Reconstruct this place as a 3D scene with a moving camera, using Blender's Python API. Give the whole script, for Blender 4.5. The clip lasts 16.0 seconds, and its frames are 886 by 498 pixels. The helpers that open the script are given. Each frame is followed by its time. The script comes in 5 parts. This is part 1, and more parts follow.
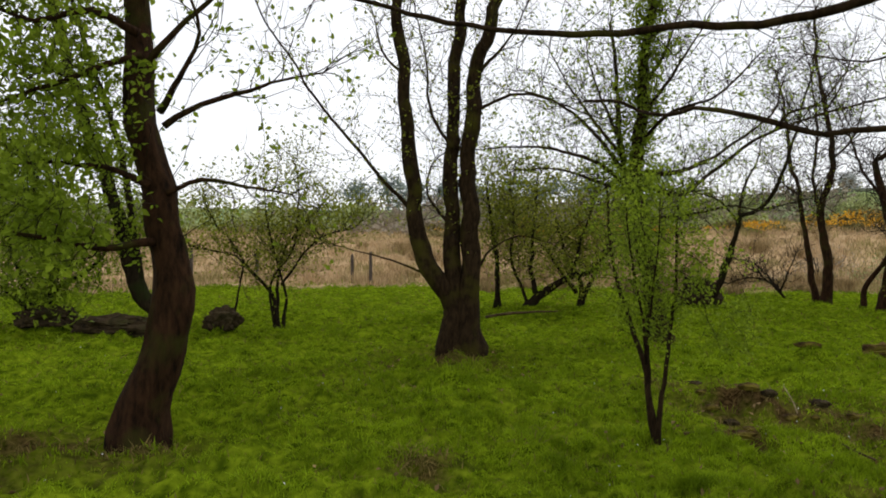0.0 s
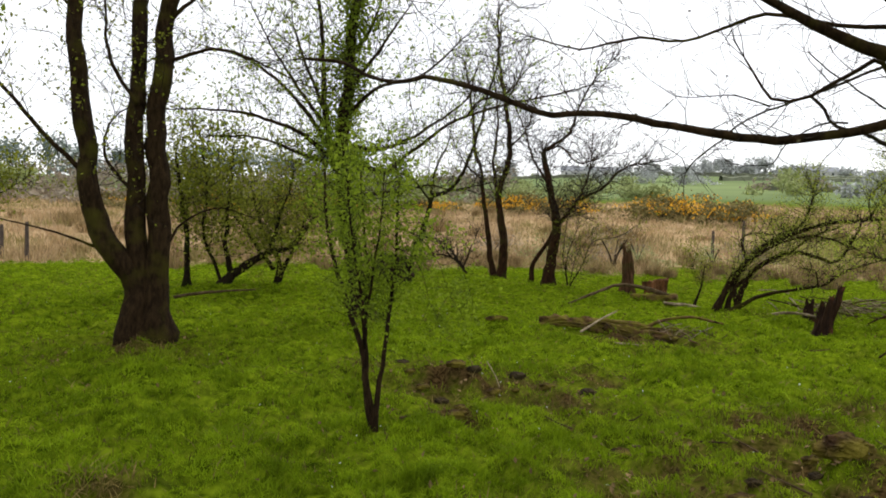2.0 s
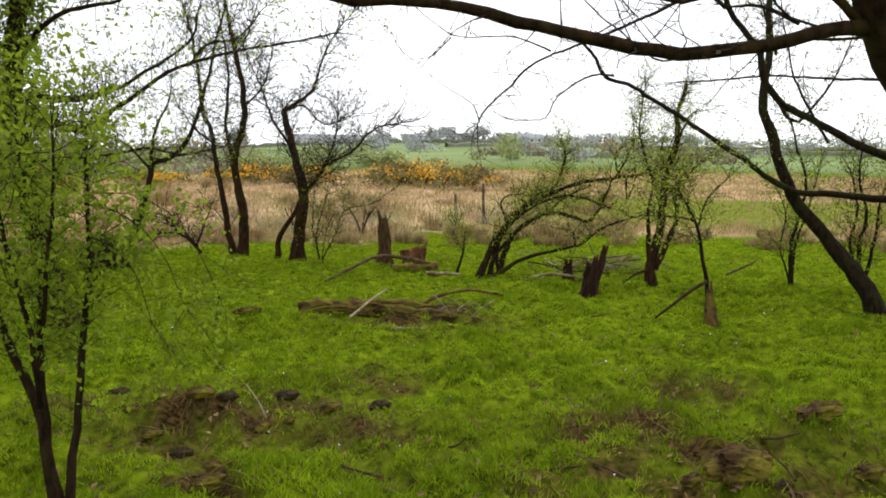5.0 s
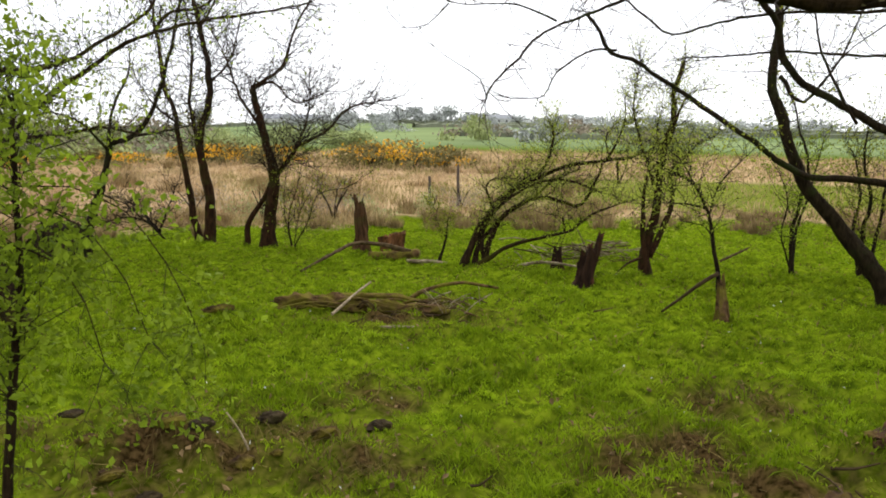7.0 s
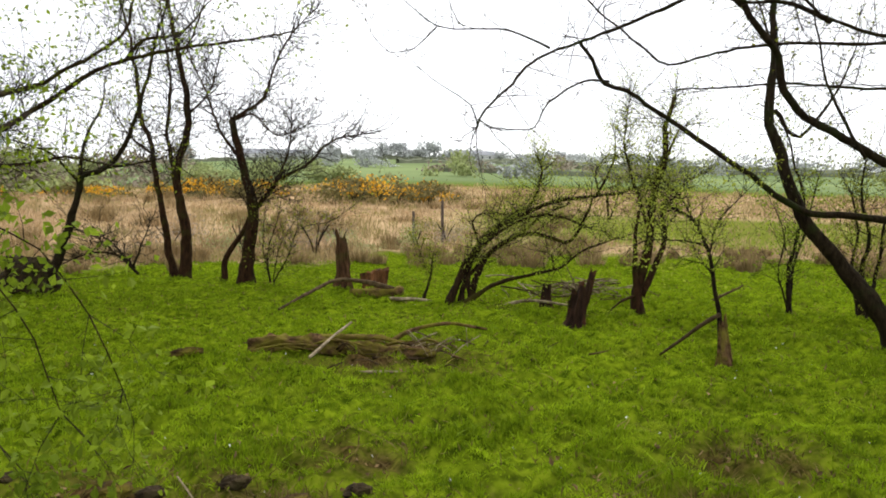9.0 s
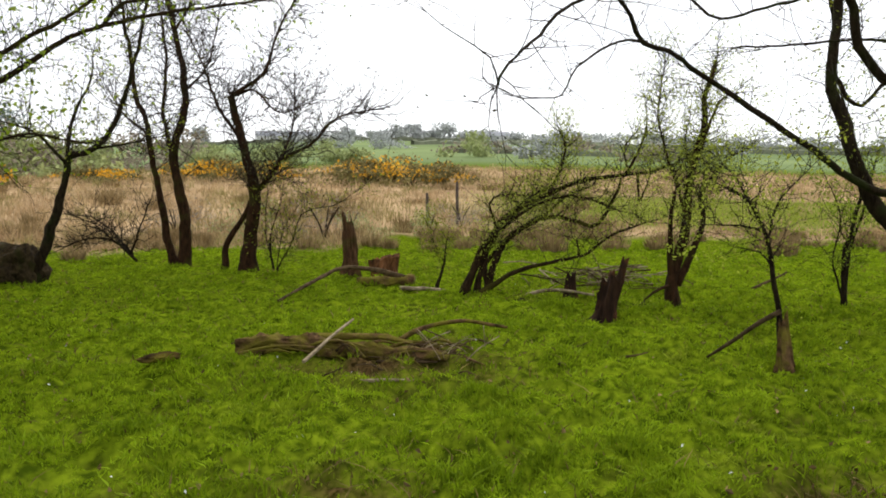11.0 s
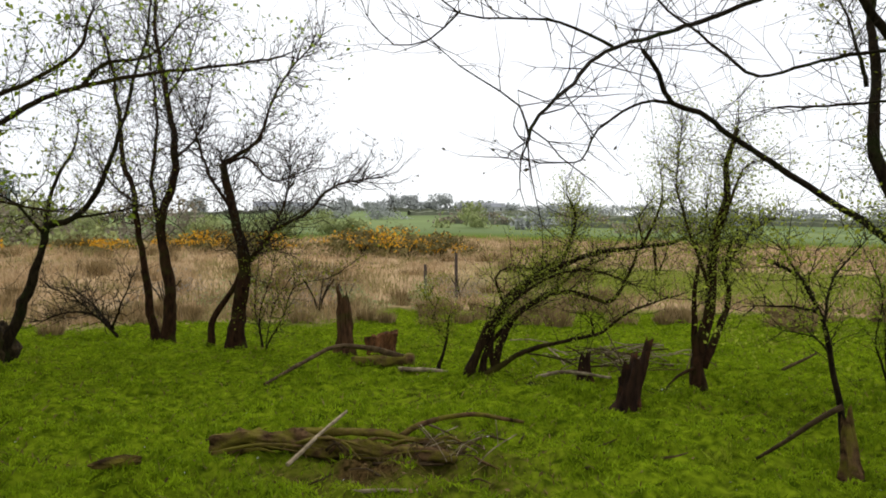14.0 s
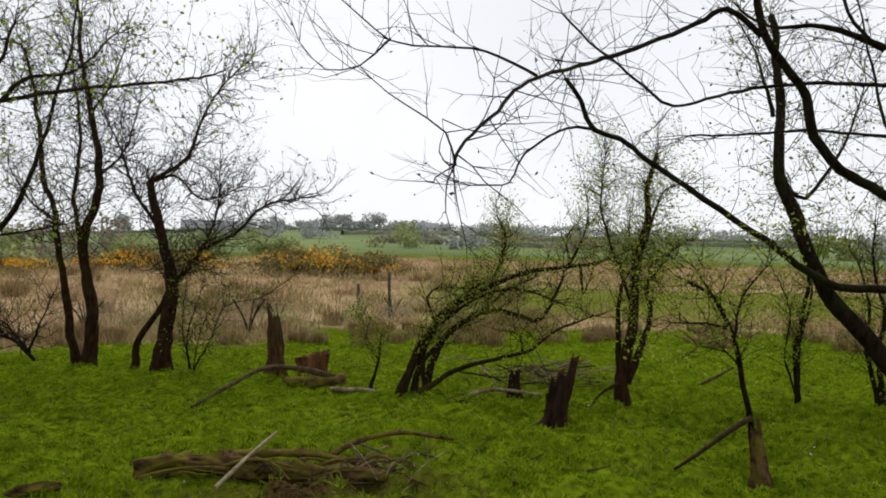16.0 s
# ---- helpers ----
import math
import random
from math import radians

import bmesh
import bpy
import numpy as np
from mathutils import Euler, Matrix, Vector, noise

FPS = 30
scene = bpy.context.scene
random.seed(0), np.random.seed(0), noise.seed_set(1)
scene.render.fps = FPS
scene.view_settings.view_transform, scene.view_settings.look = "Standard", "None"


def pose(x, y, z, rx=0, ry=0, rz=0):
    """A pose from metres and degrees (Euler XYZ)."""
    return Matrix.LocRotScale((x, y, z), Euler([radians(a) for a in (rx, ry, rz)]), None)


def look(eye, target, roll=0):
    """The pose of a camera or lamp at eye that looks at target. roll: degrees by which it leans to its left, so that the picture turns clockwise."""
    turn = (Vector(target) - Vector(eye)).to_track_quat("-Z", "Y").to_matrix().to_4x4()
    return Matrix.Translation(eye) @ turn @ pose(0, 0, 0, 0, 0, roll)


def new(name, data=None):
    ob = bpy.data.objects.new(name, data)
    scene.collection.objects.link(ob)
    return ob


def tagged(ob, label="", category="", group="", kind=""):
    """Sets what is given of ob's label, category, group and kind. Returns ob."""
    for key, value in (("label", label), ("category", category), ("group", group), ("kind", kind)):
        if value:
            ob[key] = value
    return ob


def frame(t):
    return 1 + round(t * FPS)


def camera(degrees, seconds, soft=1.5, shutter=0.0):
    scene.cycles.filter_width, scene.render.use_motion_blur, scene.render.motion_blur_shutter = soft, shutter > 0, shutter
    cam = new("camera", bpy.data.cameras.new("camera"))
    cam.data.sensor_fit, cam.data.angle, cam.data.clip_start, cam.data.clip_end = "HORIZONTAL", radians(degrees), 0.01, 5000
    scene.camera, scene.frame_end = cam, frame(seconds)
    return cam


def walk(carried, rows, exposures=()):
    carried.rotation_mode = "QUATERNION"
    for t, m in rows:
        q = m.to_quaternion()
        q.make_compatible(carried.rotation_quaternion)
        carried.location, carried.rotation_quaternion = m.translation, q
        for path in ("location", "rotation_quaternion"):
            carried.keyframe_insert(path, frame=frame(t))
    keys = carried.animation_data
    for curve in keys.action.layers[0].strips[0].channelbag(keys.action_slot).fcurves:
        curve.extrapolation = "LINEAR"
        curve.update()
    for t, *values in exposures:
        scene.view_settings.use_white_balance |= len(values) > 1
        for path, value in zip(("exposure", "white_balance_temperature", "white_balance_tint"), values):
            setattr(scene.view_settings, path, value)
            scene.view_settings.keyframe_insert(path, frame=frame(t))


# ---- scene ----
cam = camera(63.2, 16.0, 1.8)
PATH = [
    (0, (1.137, 0.615, 1.632), (0.609, 2.544, 1.61), 0.3),
    (0.5, (1.049, 0.755, 1.638), (0.697, 2.723, 1.583), -0.2),
    (1, (0.984, 0.94, 1.611), (0.807, 2.931, 1.545), 0.3),
    (1.5, (1.015, 1.078, 1.624), (1.065, 3.076, 1.556), 1.2),
    (2, (0.9, 1.203, 1.623), (1.214, 3.177, 1.548), 1.8),
    (2.5, (0.862, 1.376, 1.671), (1.4, 3.301, 1.596), 2.4),
    (3, (0.929, 1.633, 1.626), (1.624, 3.507, 1.577), 2.6),
    (3.5, (0.95, 1.942, 1.631), (1.769, 3.765, 1.547), 2.1),
    (4, (1.041, 2.329, 1.598), (1.946, 4.109, 1.475), 1.1),
    (6.5, (1.293, 3.687, 1.635), (2.337, 5.384, 1.458), -0.3),
    (7, (1.333, 3.827, 1.65), (2.399, 5.507, 1.446), -0.1),
    (7.5, (1.387, 3.952, 1.64), (2.467, 5.624, 1.44), 0.1),
    (8, (1.416, 4.036, 1.663), (2.51, 5.701, 1.486), 0.1),
    (8.5, (1.431, 4.116, 1.64), (2.544, 5.772, 1.501), 0.5),
    (9, (1.575, 4.258, 1.636), (2.684, 5.919, 1.53), 0.2),
    (11.5, (2.326, 5.419, 1.634), (3.389, 7.106, 1.473), 0.0),
    (12, (2.454, 5.687, 1.629), (3.508, 7.383, 1.511), -0.0),
    (12.5, (2.482, 5.798, 1.647), (3.542, 7.493, 1.586), 0.0),
    (13, (2.526, 5.885, 1.653), (3.591, 7.578, 1.636), 0.1),
    (13.5, (2.536, 5.889, 1.667), (3.61, 7.576, 1.683), 0.0),
    (14, (2.551, 5.899, 1.674), (3.635, 7.579, 1.712), -0.0),
    (14.5, (2.555, 5.912, 1.67), (3.652, 7.583, 1.726), -0.0),
    (15, (2.522, 5.851, 1.685), (3.633, 7.513, 1.746), -0.1),
    (15.5, (2.51, 5.8, 1.69), (3.641, 7.448, 1.765), -0.2),
    (16, (2.506, 5.786, 1.675), (3.738, 7.358, 1.767), -0.1),
]
EXPOSURES = [(0, 0.08), (1.5, 0.3), (2.5, 0.5), (4, 0.62), (8, 0.7), (11.5, 0.48), (13, 0.28), (14.5, 0.04), (16, -0.12)]
walk(cam, [(t, look(eye, target, roll)) for t, eye, target, roll in PATH], EXPOSURES)

# ---- light ----
world = bpy.data.worlds.new("overcast_sky")
scene.world = world
world.use_nodes = True
wn, wl = world.node_tree.nodes, world.node_tree.links
sky = wn.new("ShaderNodeTexSky")
sky.sky_type, sky.sun_disc = "NISHITA", False
sky.sun_elevation, sky.sun_rotation = radians(48), radians(28)
sky_gain = wn.new("ShaderNodeVectorMath")
sky_gain.operation = "SCALE"
sky_gain.inputs["Scale"].default_value = 0.10
wl.new(sky.outputs[0], sky_gain.inputs[0])
cloud = wn.new("ShaderNodeMix")
cloud.data_type = "RGBA"
cloud.inputs["Factor"].default_value = 0.88
coord = wn.new("ShaderNodeTexCoord")
puffs = wn.new("ShaderNodeTexNoise")
puffs.inputs["Scale"].default_value = 2.2
puffs.inputs["Detail"].default_value = 5
wl.new(coord.outputs["Generated"], puffs.inputs["Vector"])
grey = wn.new("ShaderNodeValToRGB")
grey.color_ramp.elements[0].color = (1.0, 1.01, 1.05, 1)
grey.color_ramp.elements[1].color = (1.18, 1.18, 1.2, 1)
grey.color_ramp.elements[0].position, grey.color_ramp.elements[1].position = 0.3, 0.65
wl.new(puffs.outputs[0], grey.inputs[0])
wl.new(sky_gain.outputs[0], cloud.inputs["A"])
wl.new(grey.outputs[0], cloud.inputs["B"])
wl.new(cloud.outputs["Result"], wn["Background"].inputs[0])
wn["Background"].inputs[1].default_value = 1.0

sun = new("sun", bpy.data.lights.new("sun", "SUN"))
sun.data.energy, sun.data.angle, sun.data.color = 1.7, radians(14), (1.0, 0.97, 0.92)
sun.matrix_world = look((16, 30, 38), (0, 0, 0))


# ---- materials ----
def material(name, dark, light, scale=6.0, rough=0.85, bump=0.3, tint=None, tint_scale=1.5, tint_at=0.55, stretch=(1, 1, 1),
             island=0.0, random_ob=0.0, translucent=0.0, use_object=True):
    m = bpy.data.materials.new(name)
    m.use_nodes = True
    n, l = m.node_tree.nodes, m.node_tree.links
    b = n["Principled BSDF"]
    b.inputs["Roughness"].default_value = rough
    b.inputs["Specular IOR Level"].default_value = 0.06
    c = n.new("ShaderNodeTexCoord")
    mp = n.new("ShaderNodeMapping")
    mp.inputs["Scale"].default_value = stretch
    l.new(c.outputs["Object"], mp.inputs[0])
    a = n.new("ShaderNodeTexNoise")
    a.inputs["Scale"].default_value, a.inputs["Detail"].default_value, a.inputs["Roughness"].default_value = scale, 6, 0.65
    l.new(mp.outputs[0], a.inputs["Vector"])
    r = n.new("ShaderNodeValToRGB")
    r.color_ramp.elements[0].color, r.color_ramp.elements[1].color = (*dark, 1), (*light, 1)
    r.color_ramp.elements[0].position, r.color_ramp.elements[1].position = 0.32, 0.68
    l.new(a.outputs[0], r.inputs[0])
    out = r.outputs[0]
    if tint:
        t = n.new("ShaderNodeTexNoise")
        t.inputs["Scale"].default_value, t.inputs["Detail"].default_value = tint_scale, 4
        l.new(c.outputs["Object"], t.inputs["Vector"])
        tr = n.new("ShaderNodeValToRGB")
        tr.color_ramp.elements[0].position, tr.color_ramp.elements[1].position = tint_at - 0.07, tint_at + 0.1
        l.new(t.outputs[0], tr.inputs[0])
        mx = n.new("ShaderNodeMix")
        mx.data_type = "RGBA"
        l.new(tr.outputs[0], mx.inputs["Factor"])
        l.new(out, mx.inputs["A"])
        mx.inputs["B"].default_value = (*tint, 1)
        out = mx.outputs["Result"]
    if island or random_ob:
        g = n.new("ShaderNodeNewGeometry") if island else n.new("ShaderNodeObjectInfo")
        v = n.new("ShaderNodeMapRange")
        v.inputs["To Min"].default_value, v.inputs["To Max"].default_value = 1 - (island or random_ob), 1 + (island or random_ob)
        l.new(g.outputs["Random Per Island" if island else "Random"], v.inputs["Value"])
        s = n.new("ShaderNodeVectorMath")
        s.operation = "SCALE"
        l.new(out, s.inputs[0])
        l.new(v.outputs[0], s.inputs["Scale"])
        out = s.outputs[0]
    l.new(out, b.inputs["Base Color"])
    if bump:
        k = n.new("ShaderNodeBump")
        k.inputs["Strength"].default_value, k.inputs["Distance"].default_value = bump, 0.03
        l.new(a.outputs[0], k.inputs["Height"])
        l.new(k.outputs[0], b.inputs["Normal"])
    if translucent:
        tl = n.new("ShaderNodeBsdfTranslucent")
        l.new(out, tl.inputs[0])
        ms = n.new("ShaderNodeMixShader")
        ms.inputs[0].default_value = translucent
        l.new(b.outputs[0], ms.inputs[1])
        l.new(tl.outputs[0], ms.inputs[2])
        l.new(ms.outputs[0], n["Material Output"].inputs[0])
    return m


BARK = material("bark", (0.006, 0.004, 0.002), (0.030, 0.021, 0.011), 22, 0.9, 1.0, (0.020, 0.026, 0.006), 3.0, 0.58, (1, 1, 0.35))
BARK_RED = material("reddish_bark", (0.007, 0.004, 0.002), (0.05, 0.024, 0.011), 20, 0.9, 1.0, (0.036, 0.034, 0.007), 3.2, 0.58, (1, 1, 0.3))
BARK_MOSS = material("mossy_bark", (0.007, 0.004, 0.002), (0.042, 0.026, 0.012), 20, 0.92, 1.0, (0.055, 0.05, 0.008), 2.6, 0.6, (1, 1, 0.35))
TWIG = material("twig_bark", (0.012, 0.009, 0.006), (0.04, 0.03, 0.02), 8, 0.9, 0)
TWIG_GREY = material("grey_twig", (0.012, 0.009, 0.008), (0.042, 0.03, 0.025), 8, 0.9, 0)
LEAF = material("young_leaf", (0.12, 0.18, 0.012), (0.26, 0.34, 0.026), 3, 0.6, 0, island=0.35, translucent=0.5)
LEAF_PALE = material("pale_spring_leaf", (0.19, 0.24, 0.024), (0.36, 0.40, 0.055), 3, 0.6, 0, island=0.35, translucent=0.5)
LEAF_DULL = material("olive_leaf", (0.13, 0.15, 0.015), (0.27, 0.29, 0.035), 3, 0.65, 0, island=0.4, translucent=0.4)
LEAF_BROWN = material("brown_bud", (0.06, 0.05, 0.025), (0.12, 0.11, 0.05), 3, 0.7, 0, island=0.4, translucent=0.2)
GRASS = material("grass_blade", (0.125, 0.19, 0.005), (0.265, 0.375, 0.012), 1.6, 0.7, 0, (0.23, 0.24, 0.03), 0.7, 0.67, island=0.22, translucent=0.45)
TUFT = material("lush_grass_blade", (0.085, 0.135, 0.004), (0.19, 0.275, 0.008), 2.2, 0.7, 0, island=0.22, translucent=0.4)
TUFT.node_tree.nodes["Principled BSDF"].inputs["Specular IOR Level"].default_value = 0.05
GRASS.node_tree.nodes["Principled BSDF"].inputs["Specular IOR Level"].default_value = 0.05
REED = material("dry_grass", (0.29, 0.195, 0.10), (0.55, 0.405, 0.235), 0.8, 0.8, 0, (0.24, 0.205, 0.075), 0.4, 0.52, island=0.28, translucent=0.25)
THATCH = material("dead_thatch", (0.05, 0.036, 0.012), (0.19, 0.145, 0.045), 1.2, 0.85, 0, island=0.45, translucent=0.2)
TUSSOCK = material("rush", (0.15, 0.105, 0.045), (0.34, 0.245, 0.12), 1.5, 0.8, 0, island=0.4, translucent=0.2)
GORSE = material("gorse_needle", (0.11, 0.10, 0.035), (0.22, 0.18, 0.07), 2, 0.7, 0, island=0.4, translucent=0.2)
FLOWER = material("gorse_flower", (0.58, 0.29, 0.015), (0.72, 0.42, 0.04), 2, 0.6, 0, island=0.3, translucent=0.2)
ROT = material("rotten_wood", (0.03, 0.014, 0.007), (0.20, 0.09, 0.038), 9, 0.95, 1.0, (0.015, 0.01, 0.007), 3, 0.52, (1, 1, 0.25))
ROT_BROWN = material("brown_rotten_wood", (0.016, 0.009, 0.005), (0.12, 0.062, 0.03), 10, 0.95, 1.0, (0.05, 0.05, 0.012), 3, 0.58, (1, 1, 0.25))
ROT_DARK = material("dark_rotten_wood", (0.007, 0.005, 0.004), (0.05, 0.026, 0.015), 9, 0.95, 1.0, (0.11, 0.045, 0.02), 4, 0.6, (1, 1, 0.2))
MOSSLOG = material("mossy_log", (0.010, 0.006, 0.003), (0.17, 0.10, 0.045), 13, 0.95, 1.0, (0.135, 0.115, 0.018), 5.0, 0.5)
PALE_WOOD = material("weathered_wood", (0.15, 0.115, 0.07), (0.38, 0.31, 0.20), 10, 0.85, 0.5, (0.10, 0.07, 0.045), 4, 0.58)
STICK = material("dead_stick", (0.02, 0.013, 0.006), (0.10, 0.068, 0.034), 10, 0.9, 0.5, random_ob=0.3)
CLOD_MOSS = material("mossy_clod", (0.012, 0.008, 0.005), (0.085, 0.045, 0.02), 12, 0.95, 1.0, (0.12, 0.10, 0.014), 3.2, 0.5)
SOIL = material("dark_soil", (0.008, 0.006, 0.004), (0.06, 0.042, 0.02), 11, 0.95, 1.0, (0.03, 0.028, 0.009), 4, 0.6)
LITTER = material("leaf_litter", (0.08, 0.05, 0.022), (0.25, 0.17, 0.08), 2, 0.85, 0, island=0.5)
FLECK = material("pale_fleck", (0.45, 0.45, 0.42), (0.7, 0.7, 0.66), 3, 0.8, 0, island=0.2)
POST = material("grey_post", (0.05, 0.04, 0.035), (0.13, 0.10, 0.085), 9, 0.9, 0.6)
# scrub colours are lightened, partly in place of haze over the hillside
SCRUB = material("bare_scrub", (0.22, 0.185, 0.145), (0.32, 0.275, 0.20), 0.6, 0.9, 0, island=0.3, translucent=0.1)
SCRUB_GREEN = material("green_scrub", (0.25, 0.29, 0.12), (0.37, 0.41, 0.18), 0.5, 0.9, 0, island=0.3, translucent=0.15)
# haze painted into the base colour: far trees lightened towards grey
FAR_TREE_HAZE = material("hazed_tree", (0.34, 0.355, 0.35), (0.44, 0.455, 0.44), 0.4, 0.95, 0, island=0.15)
FAR_PINE_HAZE = material("hazed_pine", (0.16, 0.20, 0.18), (0.24, 0.28, 0.25), 0.4, 0.95, 0, island=0.2)
HEDGE = material("hedge_row", (0.12, 0.135, 0.09), (0.18, 0.19, 0.13), 0.8, 0.95, 0, island=0.15)
SLATE = material("slate_roof", (0.20, 0.21, 0.23), (0.27, 0.28, 0.30), 2, 0.7, 0.1)
RENDER_WALL = material("pale_render", (0.5, 0.5, 0.5), (0.6, 0.6, 0.6), 2, 0.8, 0.1)
GLASS = material("dark_pane", (0.05, 0.055, 0.06), (0.07, 0.075, 0.08), 2, 0.2, 0)


# ---- ground ----
CX, CY = 2.0, 4.0
BARE = ((4.3, 5.3, 1.4), (3.1, 5.0, 0.95), (2.3, 8.2, 0.9), (2.0, 7.0, 0.3), (-3.4, 5.0, 0.6), (3.2, 8.0, 0.4), (3.0, 7.4, 0.5), (-1.4, 10.3, 0.8), (-2.5, 5.2, 0.4), (4.6, 6.6, 0.6), (1.0, 4.4, 0.35),
        (-0.4, 5.6, 0.25), (5.9, 7.0, 0.5), (3.7, 8.6, 0.4), (5.5, 11.2, 0.9), (1.5, 9.0, 0.4))
MOUNDS = ((2.2, 8.3, 0.5, 0.16), (4.2, 5.35, 0.28, 0.14), (5.5, 5.8, 0.3, 0.10), (3.3, 9.4, 0.22, 0.08), (-6.9, 10.4, 0.7, 0.18), (-8.8, 10.6, 0.7, 0.2),
          (-1.0, 16.6, 1.4, 0.12), (3.4, 11.7, 0.25, 0.1), (-5.4, 11.1, 0.35, 0.16))


def rise(az):
    """Slope of the hillside towards each azimuth (degrees from north, clockwise)."""
    return float(np.interp(az, (-180, -60, -15, 5, 25, 35, 48, 70, 110, 180), (0.03, 0.045, 0.05, 0.062, 0.079, 0.078, 0.068, 0.045, 0.03, 0.03)))


def hummock(x, y):
    """Rounded grass hummocks with narrow creases between them, 0 to 1."""
    a = abs(noise.noise((x * 1.5 + 0.3 * noise.noise((x * 3, y * 3, 8)), y * 1.5, 21)))
    b = abs(noise.noise((x * 3.4, y * 3.4, 33)))
    return min(1.0, 1.1 * a ** 0.7 + 0.9 * b)


def height(x, y):
    dx, dy = x - CX, y - CY
    d = math.hypot(dx, dy)
    z = 0.05 * noise.noise((x * 0.45, y * 0.45, 0)) + 0.03 * noise.noise((x * 1.7, y * 1.7, 3)) if d < 60 else 0
    if d < 14:
        z += 0.026 * noise.noise((x * 4.3, y * 4.3, 9))
    if d < 26:
        z += 0.17 * hummock(x, y) - 0.085
    for mx, my, mr, mh in MOUNDS:
        q = ((x - mx) ** 2 + (y - my) ** 2) / (mr * mr)
        if q < 6:
            z += mh * math.exp(-q * 1.4) * (1 + 0.5 * noise.noise((x * 5, y * 5, 1)))
    if d > 22:
        s = rise(math.degrees(math.atan2(dx, dy)))
        e = d - 22
        z += s * e * min(1, e / 12) if d < 430 else s * (408 - 0.15 * (d - 430))
        z += 0.5 * noise.noise((x * 0.02, y * 0.02, 5)) * min(1, e / 60)
    return z


def bare(x, y):
    """How bare a place is, 0 to 1, plus shade painted into the creases."""
    v = 0
    for mx, my, mr in BARE:
        q = ((x - mx) ** 2 + (y - my) ** 2) / (mr * mr)
        if q < 4:
            v = max(v, math.exp(-q * 0.9))
    n = 0.5 + 0.5 * noise.noise((x * 2.2, y * 2.2, 7)) + 0.3 * noise.noise((x * 6, y * 6, 2))
    # soil colour in the creases also stands in for their shade
    crease_shade = max(0.0, 0.28 - hummock(x, y)) * 2.4
    return max(0.0, min(1.0, v * max(0.0, 1.9 * n - 0.1) + max(0, n - 0.82) * 1.6 + crease_shade * (0.3 + n)))


def obj(name, verts, faces, mat, parent=None, smooth=False):
    me = bpy.data.meshes.new(name)
    me.from_pydata(verts, [], faces)
    me.materials.append(mat)
    if smooth:
        me.polygons.foreach_set("use_smooth", [True] * len(me.polygons))
    ob = new(name, me)
    if parent:
        ob.parent = parent
    return ob


def part(name, bm, mat, parent, label=""):
    me = bpy.data.meshes.new(name)
    bm.to_mesh(me)
    bm.free()
    me.materials.append(mat)
    ob = new(name, me)
    ob.parent = parent
    return tagged(ob, label)


